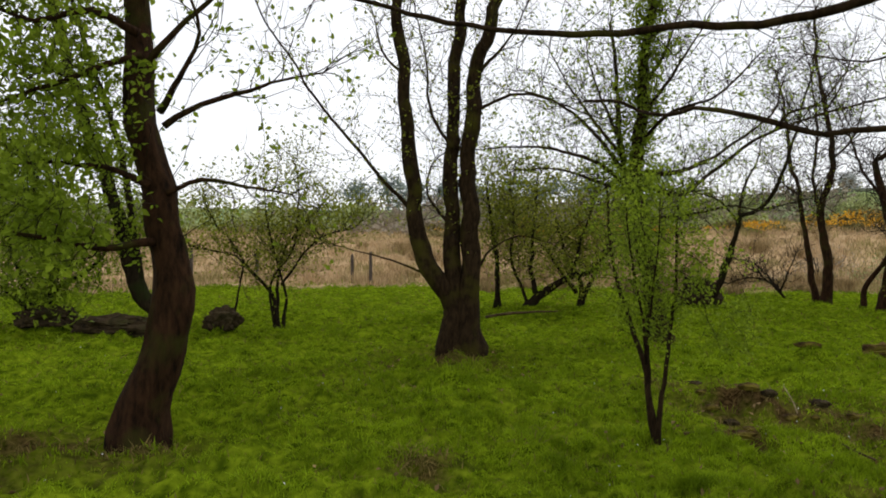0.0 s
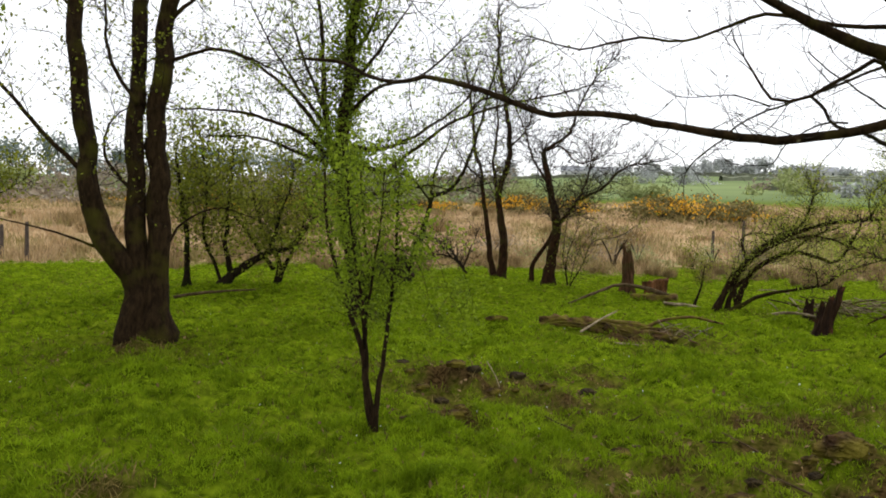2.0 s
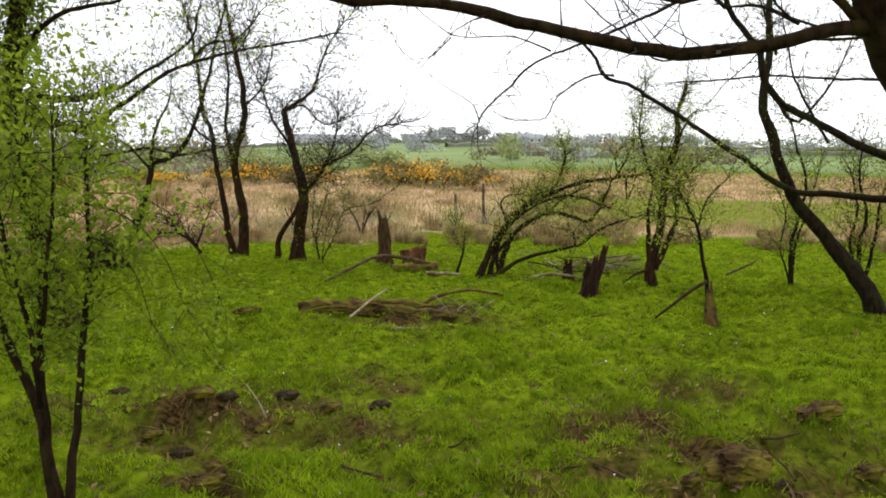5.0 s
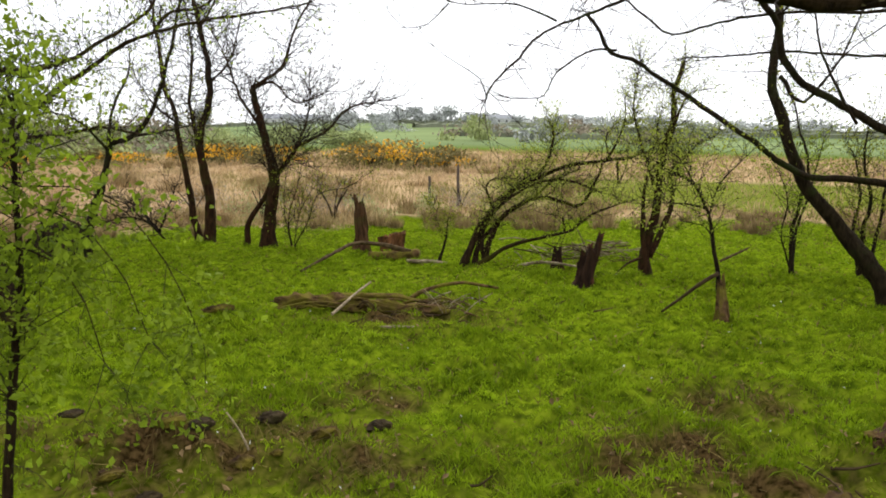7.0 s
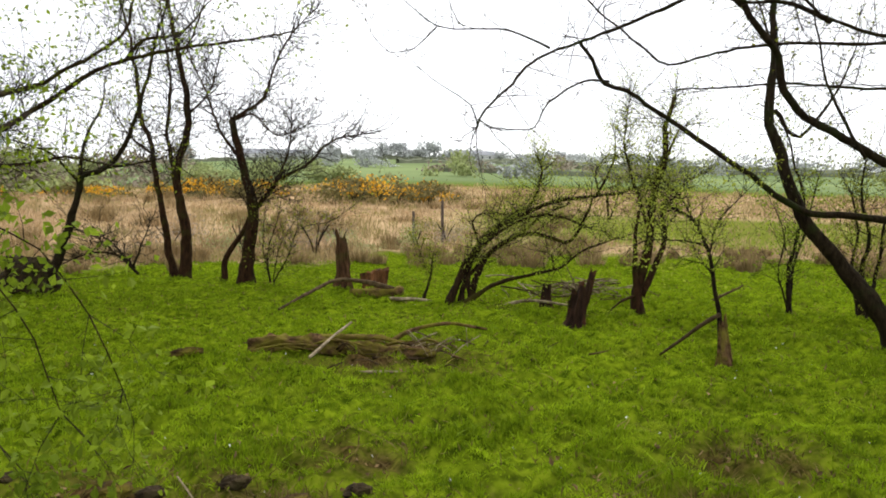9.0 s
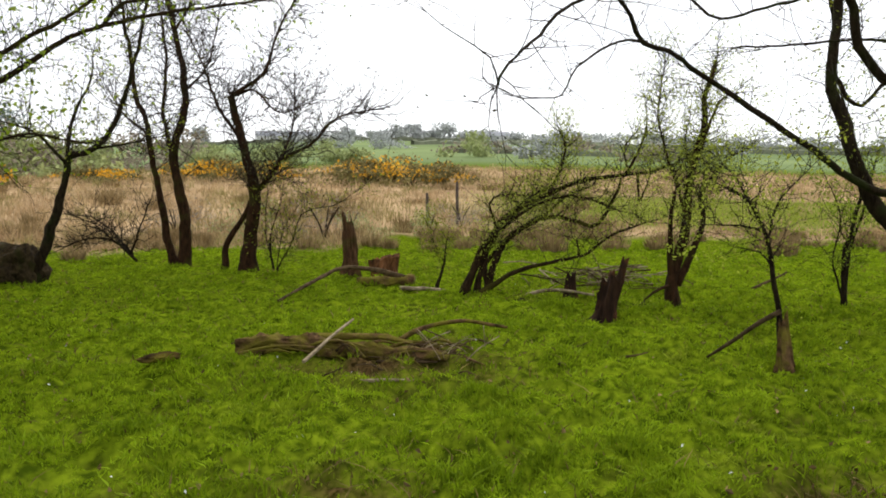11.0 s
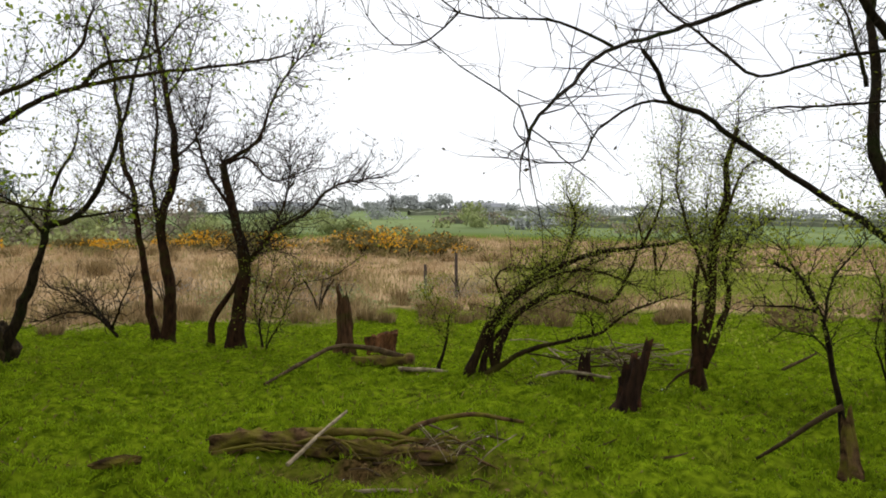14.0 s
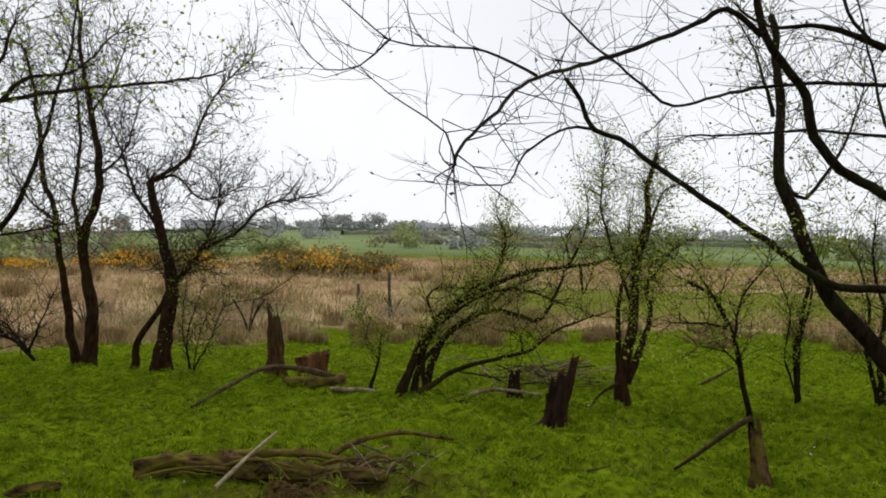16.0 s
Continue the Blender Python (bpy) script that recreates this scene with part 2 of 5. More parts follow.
def build_ground():
    m = bpy.data.materials.new("meadow")
    m.use_nodes = True
    n, l = m.node_tree.nodes, m.node_tree.links
    b = n["Principled BSDF"]
    b.inputs["Roughness"].default_value = 0.95
    b.inputs["Specular IOR Level"].default_value = 0.0
    geo = n.new("ShaderNodeNewGeometry")

    def noise_ramp(scale, c0, c1, p0=0.35, p1=0.65):
        a = n.new("ShaderNodeTexNoise")
        a.inputs["Scale"].default_value, a.inputs["Detail"].default_value = scale, 6
        l.new(geo.outputs["Position"], a.inputs["Vector"])
        r = n.new("ShaderNodeValToRGB")
        r.color_ramp.elements[0].color, r.color_ramp.elements[1].color = (*c0, 1), (*c1, 1)
        r.color_ramp.elements[0].position, r.color_ramp.elements[1].position = p0, p1
        l.new(a.outputs[0], r.inputs[0])
        return r.outputs[0], a.outputs[0]

    def mixed(f, a, c):
        x = n.new("ShaderNodeMix")
        x.data_type = "RGBA"
        l.new(f, x.inputs["Factor"])
        l.new(a, x.inputs["A"])
        l.new(c, x.inputs["B"])
        return x.outputs["Result"]

    sward, fine = noise_ramp(9, (0.03, 0.05, 0.002), (0.135, 0.185, 0.007))
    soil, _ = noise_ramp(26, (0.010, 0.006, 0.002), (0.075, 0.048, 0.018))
    dry, _ = noise_ramp(0.35, (0.24, 0.165, 0.09), (0.42, 0.30, 0.17))
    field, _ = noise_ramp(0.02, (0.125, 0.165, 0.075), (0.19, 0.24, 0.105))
    at = n.new("ShaderNodeAttribute")
    at.attribute_name = "cover"
    sep = n.new("ShaderNodeSeparateColor")
    l.new(at.outputs["Color"], sep.inputs[0])
    # red channel: bare patches and the painted shade between hummocks
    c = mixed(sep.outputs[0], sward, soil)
    c = mixed(sep.outputs[1], c, dry)
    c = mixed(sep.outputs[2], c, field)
    l.new(c, b.inputs["Base Color"])
    k = n.new("ShaderNodeBump")
    k.inputs["Strength"].default_value, k.inputs["Distance"].default_value = 0.6, 0.03
    l.new(fine, k.inputs["Height"])
    l.new(k.outputs[0], b.inputs["Normal"])

    radii = [0.0] + [0.12 * i for i in range(1, 110)]
    while radii[-1] < 2500:
        radii.append(radii[-1] * 1.022 + 0.05)
    seg = 520
    verts, cover = [], []
    for r in radii:
        for i in range(seg):
            a = 2 * math.pi * i / seg
            x, y = CX + max(r, 0.01) * math.sin(a), CY + max(r, 0.01) * math.cos(a)
            verts.append((x, y, height(x, y)))
            az = math.degrees(a) if a < math.pi else math.degrees(a) - 360
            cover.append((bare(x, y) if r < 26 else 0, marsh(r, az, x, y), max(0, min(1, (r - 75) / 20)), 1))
    faces = [(j * seg + i, j * seg + (i + 1) % seg, (j + 1) * seg + (i + 1) % seg, (j + 1) * seg + i) for j in range(len(radii) - 1) for i in range(seg)]
    faces = [f[::-1] for f in faces]
    ob = obj("ground", verts, faces, m, smooth=True)
    col = ob.data.color_attributes.new("cover", "FLOAT_COLOR", "POINT")
    col.data.foreach_set("color", np.array(cover, dtype=np.float32).ravel())
    tagged(ob, "rough green pasture with bare soil patches and shade painted in creases", "ground", kind="structure")


def marsh(r, az, x, y):
    """Where the tall dry grass stands, 0 to 1."""
    e = 2.6 * noise.noise((x * 0.25, y * 0.25, 4)) + 0.8 * noise.noise((x, y, 4))
    edge = 22.5 + float(np.interp(az, (24, 31, 60, 75), (0, 2.6, 2.0, 0)))
    v = max(0, min(1, (r + e - edge) / 1.2)) * max(0, min(1, (78 - r + 3 * e) / 6))
    if az > 32:
        f = min(1, (az - 32) / 7)
        v *= 1 - 0.85 * f * max(0, min(1, (r + e - 28) / 2)) * max(0, min(1, (44 - r) / 3))
    return v


build_ground()


# ---- trees ----
def ring_basis(d):
    u = d.cross(Vector((0, 0, 1)))
    if u.length < 0.1:
        u = d.cross(Vector((0, 1, 0)))
    u.normalize()
    return u, d.cross(u)


def tube(verts, faces, pts, radii, sides, rough=0.0, cap=True, seed=0.0):
    """Appends a tapered tube through pts."""
    start, n = len(verts), len(pts)
    u = None
    for i in range(n):
        d = (pts[min(i + 1, n - 1)] - pts[max(i - 1, 0)]).normalized()
        if u is None:
            u, v = ring_basis(d)
        else:
            u = (u - d * u.dot(d)).normalized()
            v = d.cross(u)
        for k in range(sides):
            a = 2 * math.pi * k / sides
            o = u * math.cos(a) + v * math.sin(a)
            r = radii[i]
            if rough:
                q = pts[i] * 3.5 + o * 1.3
                r *= 1 + rough * noise.noise((q.x, q.y, q.z * 0.6 + seed))
                if rough > 0.35:
                    r *= 1 + rough * (0.5 * noise.noise((q.x * 3, q.y * 3, q.z * 3 + seed)) + 0.35 * noise.noise((q.x * 7 + k, q.y * 7, q.z * 7)))
            verts.append(pts[i] + o * r)
    for i in range(n - 1):
        for k in range(sides):
            a, b = start + i * sides + k, start + i * sides + (k + 1) % sides
            faces.append((a, b, b + sides, a + sides))
    if cap:
        faces.append(tuple(start + k for k in reversed(range(sides))))
        faces.append(tuple(start + (n - 1) * sides + k for k in range(sides)))


def spline(pts, step):
    """Points along a smooth curve through pts."""
    p = [Vector(q) for q in pts]
    p = [p[0] * 2 - p[1]] + p + [p[-1] * 2 - p[-2]]
    out = []
    for i in range(1, len(p) - 2):
        a, b, c, d = p[i - 1:i + 3]
        n = max(2, int((c - b).length / step))
        for k in range(n):
            t = k / n
            out.append(0.5 * (2 * b + (c - a) * t + (2 * a - 5 * b + 4 * c - d) * t * t + (3 * b - a - 3 * c + d) * t ** 3))
    out.append(p[-2].copy())
    return out


def leaf_mesh(name, at, size, mat, parent, rng):
    """Many small folded leaves at the given points."""
    n = len(at)
    at = np.array([tuple(p) for p in at])
    size = size * rng.uniform(0.55, 1.35, n)[:, None]
    d = rng.normal(size=(n, 3)) + (0, 0, -0.15)
    d /= np.linalg.norm(d, axis=1)[:, None]
    s = np.cross(d, rng.normal(size=(n, 3)))
    s /= np.linalg.norm(s, axis=1)[:, None]
    up = np.cross(d, s)
    v = np.stack([at, at + d * size * 0.5 + s * size * 0.27 + up * size * 0.12, at + d * size, at + d * size * 0.5 - s * size * 0.33 + up * size * 0.12], 1).reshape(-1, 3)
    q = np.arange(n)[:, None] * 4
    f = np.concatenate([q + (0, 1, 2), q + (0, 2, 3)], 1).reshape(-1, 3)
    return obj(name, v.tolist(), f.tolist(), mat, parent)


class Tree:
    def __init__(self, name, x, y, seed, bark=BARK):
        self.root = new(name)
        self.z = height(x, y)
        self.root.location = (x, y, self.z)
        self.rng = np.random.default_rng(seed)
        self.rand = random.Random(seed)
        self.bark, self.lines = bark, []
        self.tv, self.tf, self.leaf_at = [], [], []

    def limb(self, name, r0, r1, *pts):
        line = spline(pts, 0.09 + r0 * 0.3)
        n = len(line)
        grounded = pts[0][2] < 0.12
        if grounded:
            line[0] = line[0] - Vector((0, 0, 0.12))
        w = 0.3 * r0 + 0.02
        for i in range(1, n):
            q = line[i]
            line[i] = q + Vector((noise.noise((q.x * 2.3, q.y * 2.3, q.z * 2.3)), noise.noise((q.y * 2.1, q.z * 2.1, q.x * 2.1 + 9)), 0)) * w
            line[i] += noise.noise_vector(q * 6.5) * min(0.03, 0.012 + 0.1 * r0)
        rad = []
        for i in range(n):
            f = i / (n - 1)
            r = r0 + (r1 - r0) * f ** 0.75
            if grounded:
                r *= 1 + 0.5 * math.exp(-max(0, line[i].z) / (1.4 * r0 + 0.01))
            rad.append(r)
        v, f = [], []
        tube(v, f, line, rad, 14 if r0 > 0.08 else 8 if r0 > 0.04 else 6, 0.3 if r0 > 0.08 else 0.22, seed=len(self.lines))
        obj(name, v, f, self.bark, self.root, smooth=True)
        self.lines.append((line, rad))

    def twig(self, p, d, length, r, depth, spec):
        rd = self.rand
        n = max(3, int(length / 0.11))
        pts, dirs = [p.copy()], [d]
        for i in range(n):
            d = (d + Vector((rd.gauss(0, 1), rd.gauss(0, 1), rd.gauss(0, 1) + spec["lift"])) * spec["wander"]).normalized()
            p = p + d * (length / n)
            if p.z < 0.03:
                p.z = 0.03
            pts.append(p)
            dirs.append(d)
        tube(self.tv, self.tf, pts, [r * (1 - 0.75 * i / n) for i in range(n + 1)], 4 if r > 0.008 else 3, cap=False)
        if depth > 0:
            for k in range(spec["fork"]):
                i = rd.randint(1, n)
                side = Vector((rd.gauss(0, 1), rd.gauss(0, 1), rd.gauss(0, 0.7))).normalized()
                self.twig(pts[i], (dirs[i] * 0.7 + side * 0.8).normalized(), length * rd.uniform(0.3, 0.6), r * 0.55, depth - 1, spec)
        for i in range(1, n + 1):
            for k in range(spec["leaves"]):
                if rd.random() < spec["leafy"] * (1.3 if depth == 0 else 0.5):
                    s = spec["spread"]
                    self.leaf_at.append(pts[i] + Vector((rd.gauss(0, s), rd.gauss(0, s), rd.gauss(0, s))))

    def grow(self, every=0.16, length=0.7, r=0.008, depth=1, fork=3, leaves=2, leafy=0.4, spread=0.04, lift=0.25, wander=0.28, low=0.5, skip=0.1, only=None):
        """Twigs along the limbs from the height low upwards."""
        spec = dict(fork=fork, leaves=leaves, leafy=leafy, spread=spread, lift=lift, wander=wander)
        for j, (line, rad) in enumerate(self.lines):
            if only is not None and j not in only:
                continue
            total, due = 0.0, every * self.rand.random()
            whole = sum((line[i + 1] - line[i]).length for i in range(len(line) - 1))
            for i in range(1, len(line)):
                step = line[i] - line[i - 1]
                total += step.length
                due -= step.length
                while due < 0:
                    due += every * self.rand.uniform(0.5, 1.5)
                    if line[i].z < low or total < skip * whole:
                        continue
                    side = Vector((self.rand.gauss(0, 1), self.rand.gauss(0, 1), self.rand.gauss(0.25, 0.7))).normalized()
                    d = (step.normalized() * 0.6 + side).normalized()
                    self.twig(line[i].copy(), d, length * self.rand.uniform(0.45, 1.3), min(r, rad[i] * 0.7), depth, spec)
            end = (line[-1] - line[-2]).normalized()
            for k in range(3):
                side = Vector((self.rand.gauss(0, 1), self.rand.gauss(0, 1), self.rand.gauss(0, 1))) * 0.3
                self.twig(line[-1].copy(), (end + side).normalized(), length, min(r, rad[-1]), depth, spec)

    def shade_crown(self, x, y, z, wide, n, r):
        """Arching limbs with leafy twigs above height z, added out of view for shade."""
        first = len(self.lines)
        for k in range(n):
            a = 2 * math.pi * (k + self.rand.uniform(-0.3, 0.3)) / n
            w, up = wide * self.rand.uniform(0.6, 1.1), self.rand.uniform(1.4, 3.4)
            c, s = math.cos(a), math.sin(a)
            self.limb("limb", r * 0.8, 0.012, (x, y, z), (x + c * w * 0.3, y + s * w * 0.3, z + up * 0.5), (x + c * w * 0.7, y + s * w * 0.7, z + up * 0.8), (x + c * w, y + s * w, z + up))
        self.grow(every=0.1, length=0.95, r=0.01, depth=1, fork=4, leaves=3, leafy=0.5, spread=0.12, low=z, skip=0.15, only=range(first, len(self.lines)))

    def done(self, label, category="tree", leaf=LEAF, size=0.03, twig=TWIG, group=""):
        if self.tv:
            tagged(obj("twigwork", self.tv, self.tf, twig, self.root), kind="stuff")
        if self.leaf_at:
            tagged(leaf_mesh("foliage", self.leaf_at, size, leaf, self.root, self.rng), kind="stuff")
        tagged(self.root, label, category, group)


def sycamore_tree_one():
    t = Tree('sycamore_tree', -2.67, 5.47, 31, BARK_RED)
    t.limb('trunk', 0.1782, 0.0792, (-0.04, -0.01, -0.05), (0.08, 0.05, 0.44), (0.20, 0.11, 0.93), (0.12, 0.12, 1.56), (0.01, 0.12, 2.20), (-0.11, 0.13, 2.89), (-0.17, 0.15, 3.58), (-0.26, 0.17, 4.52), (-0.35, 0.21, 5.94))
    t.limb('limb', 0.0264, 0.0079, (0.20, 0.05, 1.99), (0.34, 0.34, 2.12), (0.52, 0.65, 2.09), (0.79, 1.05, 2.04))
    t.limb('limb', 0.033, 0.0079, (0.18, 0.05, 2.52), (0.33, 0.19, 2.67), (0.68, 0.47, 2.87), (1.17, 0.84, 3.07))
    t.limb('limb', 0.033, 0.0079, (0.15, 0.04, 2.63), (0.43, -0.03, 2.95), (0.58, -0.09, 3.19), (0.57, -0.26, 3.55))
    t.limb('limb', 0.033, 0.0079, (0.07, 0.02, 3.03), (0.26, 0.15, 3.32), (0.55, 0.34, 3.72), (0.84, 0.54, 4.23))
    t.limb('limb', 0.0396, 0.0079, (0.11, 0.03, 1.61), (-0.12, -0.28, 1.56), (-0.37, -0.67, 1.65), (-0.59, -1.09, 1.72))
    t.limb('limb', 0.033, 0.0079, (0.07, 0.02, 2.05), (-0.36, 0.05, 2.20), (-1.12, 0.09, 2.27), (-1.87, 0.11, 2.19))
    t.limb('limb', 0.033, 0.0079, (0.00, 0.00, 3.08), (-0.27, -0.29, 2.89), (-0.53, -0.61, 2.67), (-0.77, -0.94, 2.50))
    t.limb('limb', 0.0396, 0.0079, (-0.02, -0.00, 3.25), (-0.29, -0.21, 3.39), (-0.60, -0.43, 3.26), (-0.89, -0.66, 3.38))
    t.grow(every=0.1, length=0.75, r=0.006, fork=3, leaves=2, leafy=0.3, spread=0.03, low=1.4, skip=0.25)
    t.grow(every=0.05, length=0.6, r=0.005, fork=3, leaves=6, leafy=0.65, spread=0.07, low=0.9, skip=0.15, only=(5, 6, 7, 8))
    # unseen top, added to darken the ground around this trunk
    t.shade_crown(-0.35, 0.2, 5.6, 2.6, 8, 0.05)
    t.done("leaning brown-barked tree with fresh green leaf sprays", leaf=LEAF, size=0.065)


sycamore_tree_one()


def sycamore_tree_oneb():
    t = Tree('sycamore_tree', -6.49, 11.38, 32, BARK)
    t.limb('trunk', 0.156, 0.06, (0.02, 0.00, -0.00), (-0.71, -0.19, 0.89), (-1.18, -0.32, 2.54), (-1.64, -0.45, 3.90), (-2.11, -0.58, 5.74), (-2.44, -0.67, 7.47))
    t.limb('limb', 0.072, 0.03, (-0.66, -0.18, 0.89), (-0.80, -0.22, 2.06), (-1.02, -0.28, 3.32), (-1.50, -0.41, 4.77), (-1.97, -0.54, 6.32))
    t.limb('limb', 0.036, 0.012, (-1.13, -0.31, 2.84), (-1.63, -0.79, 3.18), (-2.22, -1.34, 3.31), (-2.66, -1.77, 3.17))
    t.limb('limb', 0.03, 0.012, (-1.50, -0.41, 3.61), (-1.84, -1.04, 4.18), (-2.14, -1.62, 4.60))
    t.grow(every=0.08, length=1.0, r=0.007, fork=3, leaves=3, leafy=0.5, spread=0.07, low=1.3)
    t.done("dark leaning tree behind with sparse young leaves", leaf=LEAF, size=0.07)


sycamore_tree_oneb()


def hawthorn_bush_bushl():
    t = Tree('hawthorn_bush', -8.8, 10.81, 33, BARK)
    t.limb('stem', 0.06, 0.018, (0.00, 0.00, -0.00), (0.19, 0.05, 0.59), (0.67, 0.18, 0.89), (1.14, 0.31, 1.38))
    t.limb('stem', 0.06, 0.018, (-0.04, -0.01, 0.02), (-0.37, -0.10, 0.68), (-0.65, -0.18, 1.66), (-0.84, -0.23, 2.54))
    t.limb('stem', 0.054, 0.012, (0.05, 0.01, 0.05), (0.31, -0.19, 1.09), (0.25, -0.49, 2.04), (0.64, -0.65, 2.94))
    t.limb('stem', 0.048, 0.012, (-0.09, -0.02, 0.05), (-0.96, -0.01, 0.66), (-1.96, -0.02, 1.25))
    t.grow(every=0.04, length=1.1, r=0.006, depth=1, fork=4, leaves=6, leafy=0.55, spread=0.12, low=0.3, skip=0)
    t.done("spreading leafy bush on dark root mounds", "bush", LEAF, 0.07)


hawthorn_bush_bushl()


def hawthorn_bush_bush():
    t = Tree('hawthorn_bush', -5.4, 12.75, 34, BARK)
    t.limb('stem', 0.0495, 0.011, (0.00, 0.00, -0.00), (-0.08, -0.02, 0.63), (-0.51, -0.14, 1.16), (-0.90, -0.25, 1.79), (-1.07, -0.29, 1.89), (-1.32, -0.36, 2.42))
    t.limb('stem', 0.044, 0.011, (0.02, 0.01, -0.00), (-0.05, 0.15, 0.84), (-0.01, 0.28, 1.48), (0.33, 0.50, 2.02), (0.65, 0.70, 2.46))
    t.limb('stem', 0.0385, 0.0083, (0.10, 0.03, 0.05), (0.23, -0.05, 0.64), (0.13, -0.21, 1.27), (0.02, -0.41, 2.09), (0.04, -0.51, 2.60))
    t.limb('stem', 0.033, 0.0083, (-0.02, -0.00, 0.02), (-0.16, 0.04, 0.84), (0.23, 0.23, 1.58), (0.29, 0.34, 2.55), (0.21, 0.37, 3.09))
    t.limb('stem', 0.0275, 0.0066, (0.08, 0.02, 0.85), (0.80, 0.01, 1.69), (1.45, 0.06, 1.90), (1.77, 0.07, 2.10))
    t.limb('stem', 0.0275, 0.0066, (-0.31, -1.12, 0.02), (-0.24, -1.01, 0.50), (-0.20, -0.91, 0.99), (-0.30, -0.87, 1.38), (-1.26, -0.97, 1.58))
    t.grow(every=0.05, length=0.75, r=0.006, fork=4, leaves=4, leafy=0.5, spread=0.1, low=0.9)
    t.done("many-stemmed hawthorn bush with small green leaves", "bush", LEAF_DULL, 0.06)


hawthorn_bush_bush()


def alder_tree_tri():
    t = Tree('alder_tree', -1.39, 10.7, 35, BARK_MOSS)
    t.limb('trunk', 0.18, 0.055, (-0.07, -0.01, -0.02), (-0.10, -0.02, 0.72), (-0.38, -0.07, 1.13), (-0.56, -0.10, 1.69), (-0.63, -0.11, 2.33), (-0.71, -0.13, 2.97), (-0.76, -0.14, 3.68), (-0.79, -0.14, 4.24), (-0.90, -0.16, 4.87), (-0.97, -0.17, 6.44))
    t.limb('trunk', 0.16, 0.06, (0.01, 0.00, -0.02), (-0.07, 0.02, 0.80), (-0.13, 0.05, 1.69), (-0.14, 0.09, 2.66), (-0.13, 0.12, 3.31), (-0.13, 0.16, 4.12), (-0.06, 0.21, 4.93), (-0.07, 0.29, 6.98))
    t.limb('trunk', 0.17, 0.068, (0.15, 0.03, -0.02), (0.15, 0.04, 0.72), (0.15, 0.05, 1.69), (0.12, 0.06, 2.65), (0.21, 0.09, 3.45), (0.25, 0.11, 4.25), (0.45, 0.16, 4.89), (0.69, 0.22, 6.32))
    t.limb('limb', 0.036, 0.009, (-0.70, -0.12, 2.13), (-1.09, -0.28, 2.56), (-1.51, -0.46, 3.10), (-1.92, -0.64, 3.63), (-2.25, -0.81, 4.21), (-2.57, -0.96, 4.72), (-2.80, -1.11, 5.28))
    t.limb('limb', 0.021, 0.006, (-0.50, -0.09, 1.19), (-0.92, -0.32, 1.37), (-1.33, -0.54, 1.50), (-1.59, -0.69, 1.57))
    t.limb('limb', 0.024, 0.006, (0.18, 0.03, 1.08), (0.42, 0.23, 1.52), (0.80, 0.43, 1.73), (1.20, 0.62, 1.64))
    t.limb('limb', 0.03, 0.0072, (0.29, 0.05, 3.56), (0.75, 0.29, 3.79), (1.21, 0.51, 3.73), (1.93, 0.85, 3.48))
    t.limb('limb', 0.027, 0.0072, (-0.10, -0.02, 1.85), (-0.51, 0.13, 2.34), (-0.44, 0.32, 2.85), (0.01, 0.61, 3.21))
    t.limb('limb', 0.03, 0.0072, (-0.09, -0.02, 2.97), (-0.44, 0.04, 3.54), (-0.55, 0.16, 4.30), (-0.75, 0.27, 5.16))
    t.limb('limb', 0.03, 0.0072, (-0.75, -0.13, 4.00), (-1.10, -0.20, 4.40), (-1.26, -0.22, 5.03))
    t.limb('limb', 0.03, 0.0072, (0.29, 0.05, 4.08), (0.70, 0.12, 4.55), (1.01, 0.18, 5.18))
    t.grow(every=0.09, length=0.9, r=0.006, fork=4, leaves=2, leafy=0.28, spread=0.03, low=1.8, skip=0.12)
    # added above the view as a light blocker
    t.shade_crown(-0.1, 0.1, 6.3, 2.6, 8, 0.05)
    t.done("three-stemmed mossy tree with sparse opening leaves", leaf=LEAF_DULL, size=0.05)


alder_tree_tri()


def hawthorn_thicket_tha():
    t = Tree('hawthorn_thicket', -1.28, 16.72, 36, BARK)
    t.limb('stem', 0.112, 0.032, (-0.06, -0.02, -0.03), (0.33, 0.09, 0.33), (0.94, 0.26, 0.72), (1.43, 0.39, 0.87), (1.83, 0.50, 1.48))
    t.limb('stem', 0.072, 0.024, (-0.67, -0.18, 0.10), (-0.68, -0.19, 0.96), (-0.80, -0.22, 1.98), (-0.91, -0.25, 2.74))
    t.limb('stem', 0.064, 0.016, (0.16, 0.04, 0.33), (0.03, 0.23, 1.09), (0.05, 0.49, 1.99), (0.07, 0.75, 2.92))
    t.limb('stem', 0.048, 0.016, (0.92, 0.25, 0.72), (1.16, 0.32, 1.61), (1.40, 0.38, 2.37))
    t.limb('stem', 0.04, 0.016, (0.00, 0.00, 0.08), (-0.33, -0.34, 1.10), (-0.24, -0.51, 1.97), (-0.34, -0.71, 2.70))
    t.grow(every=0.045, length=1.0, r=0.007, fork=4, leaves=4, leafy=0.45, spread=0.14, low=0.6)
    t.done("dark leaning thorn thicket in green leaf", "bush", LEAF_DULL, 0.075)


hawthorn_thicket_tha()


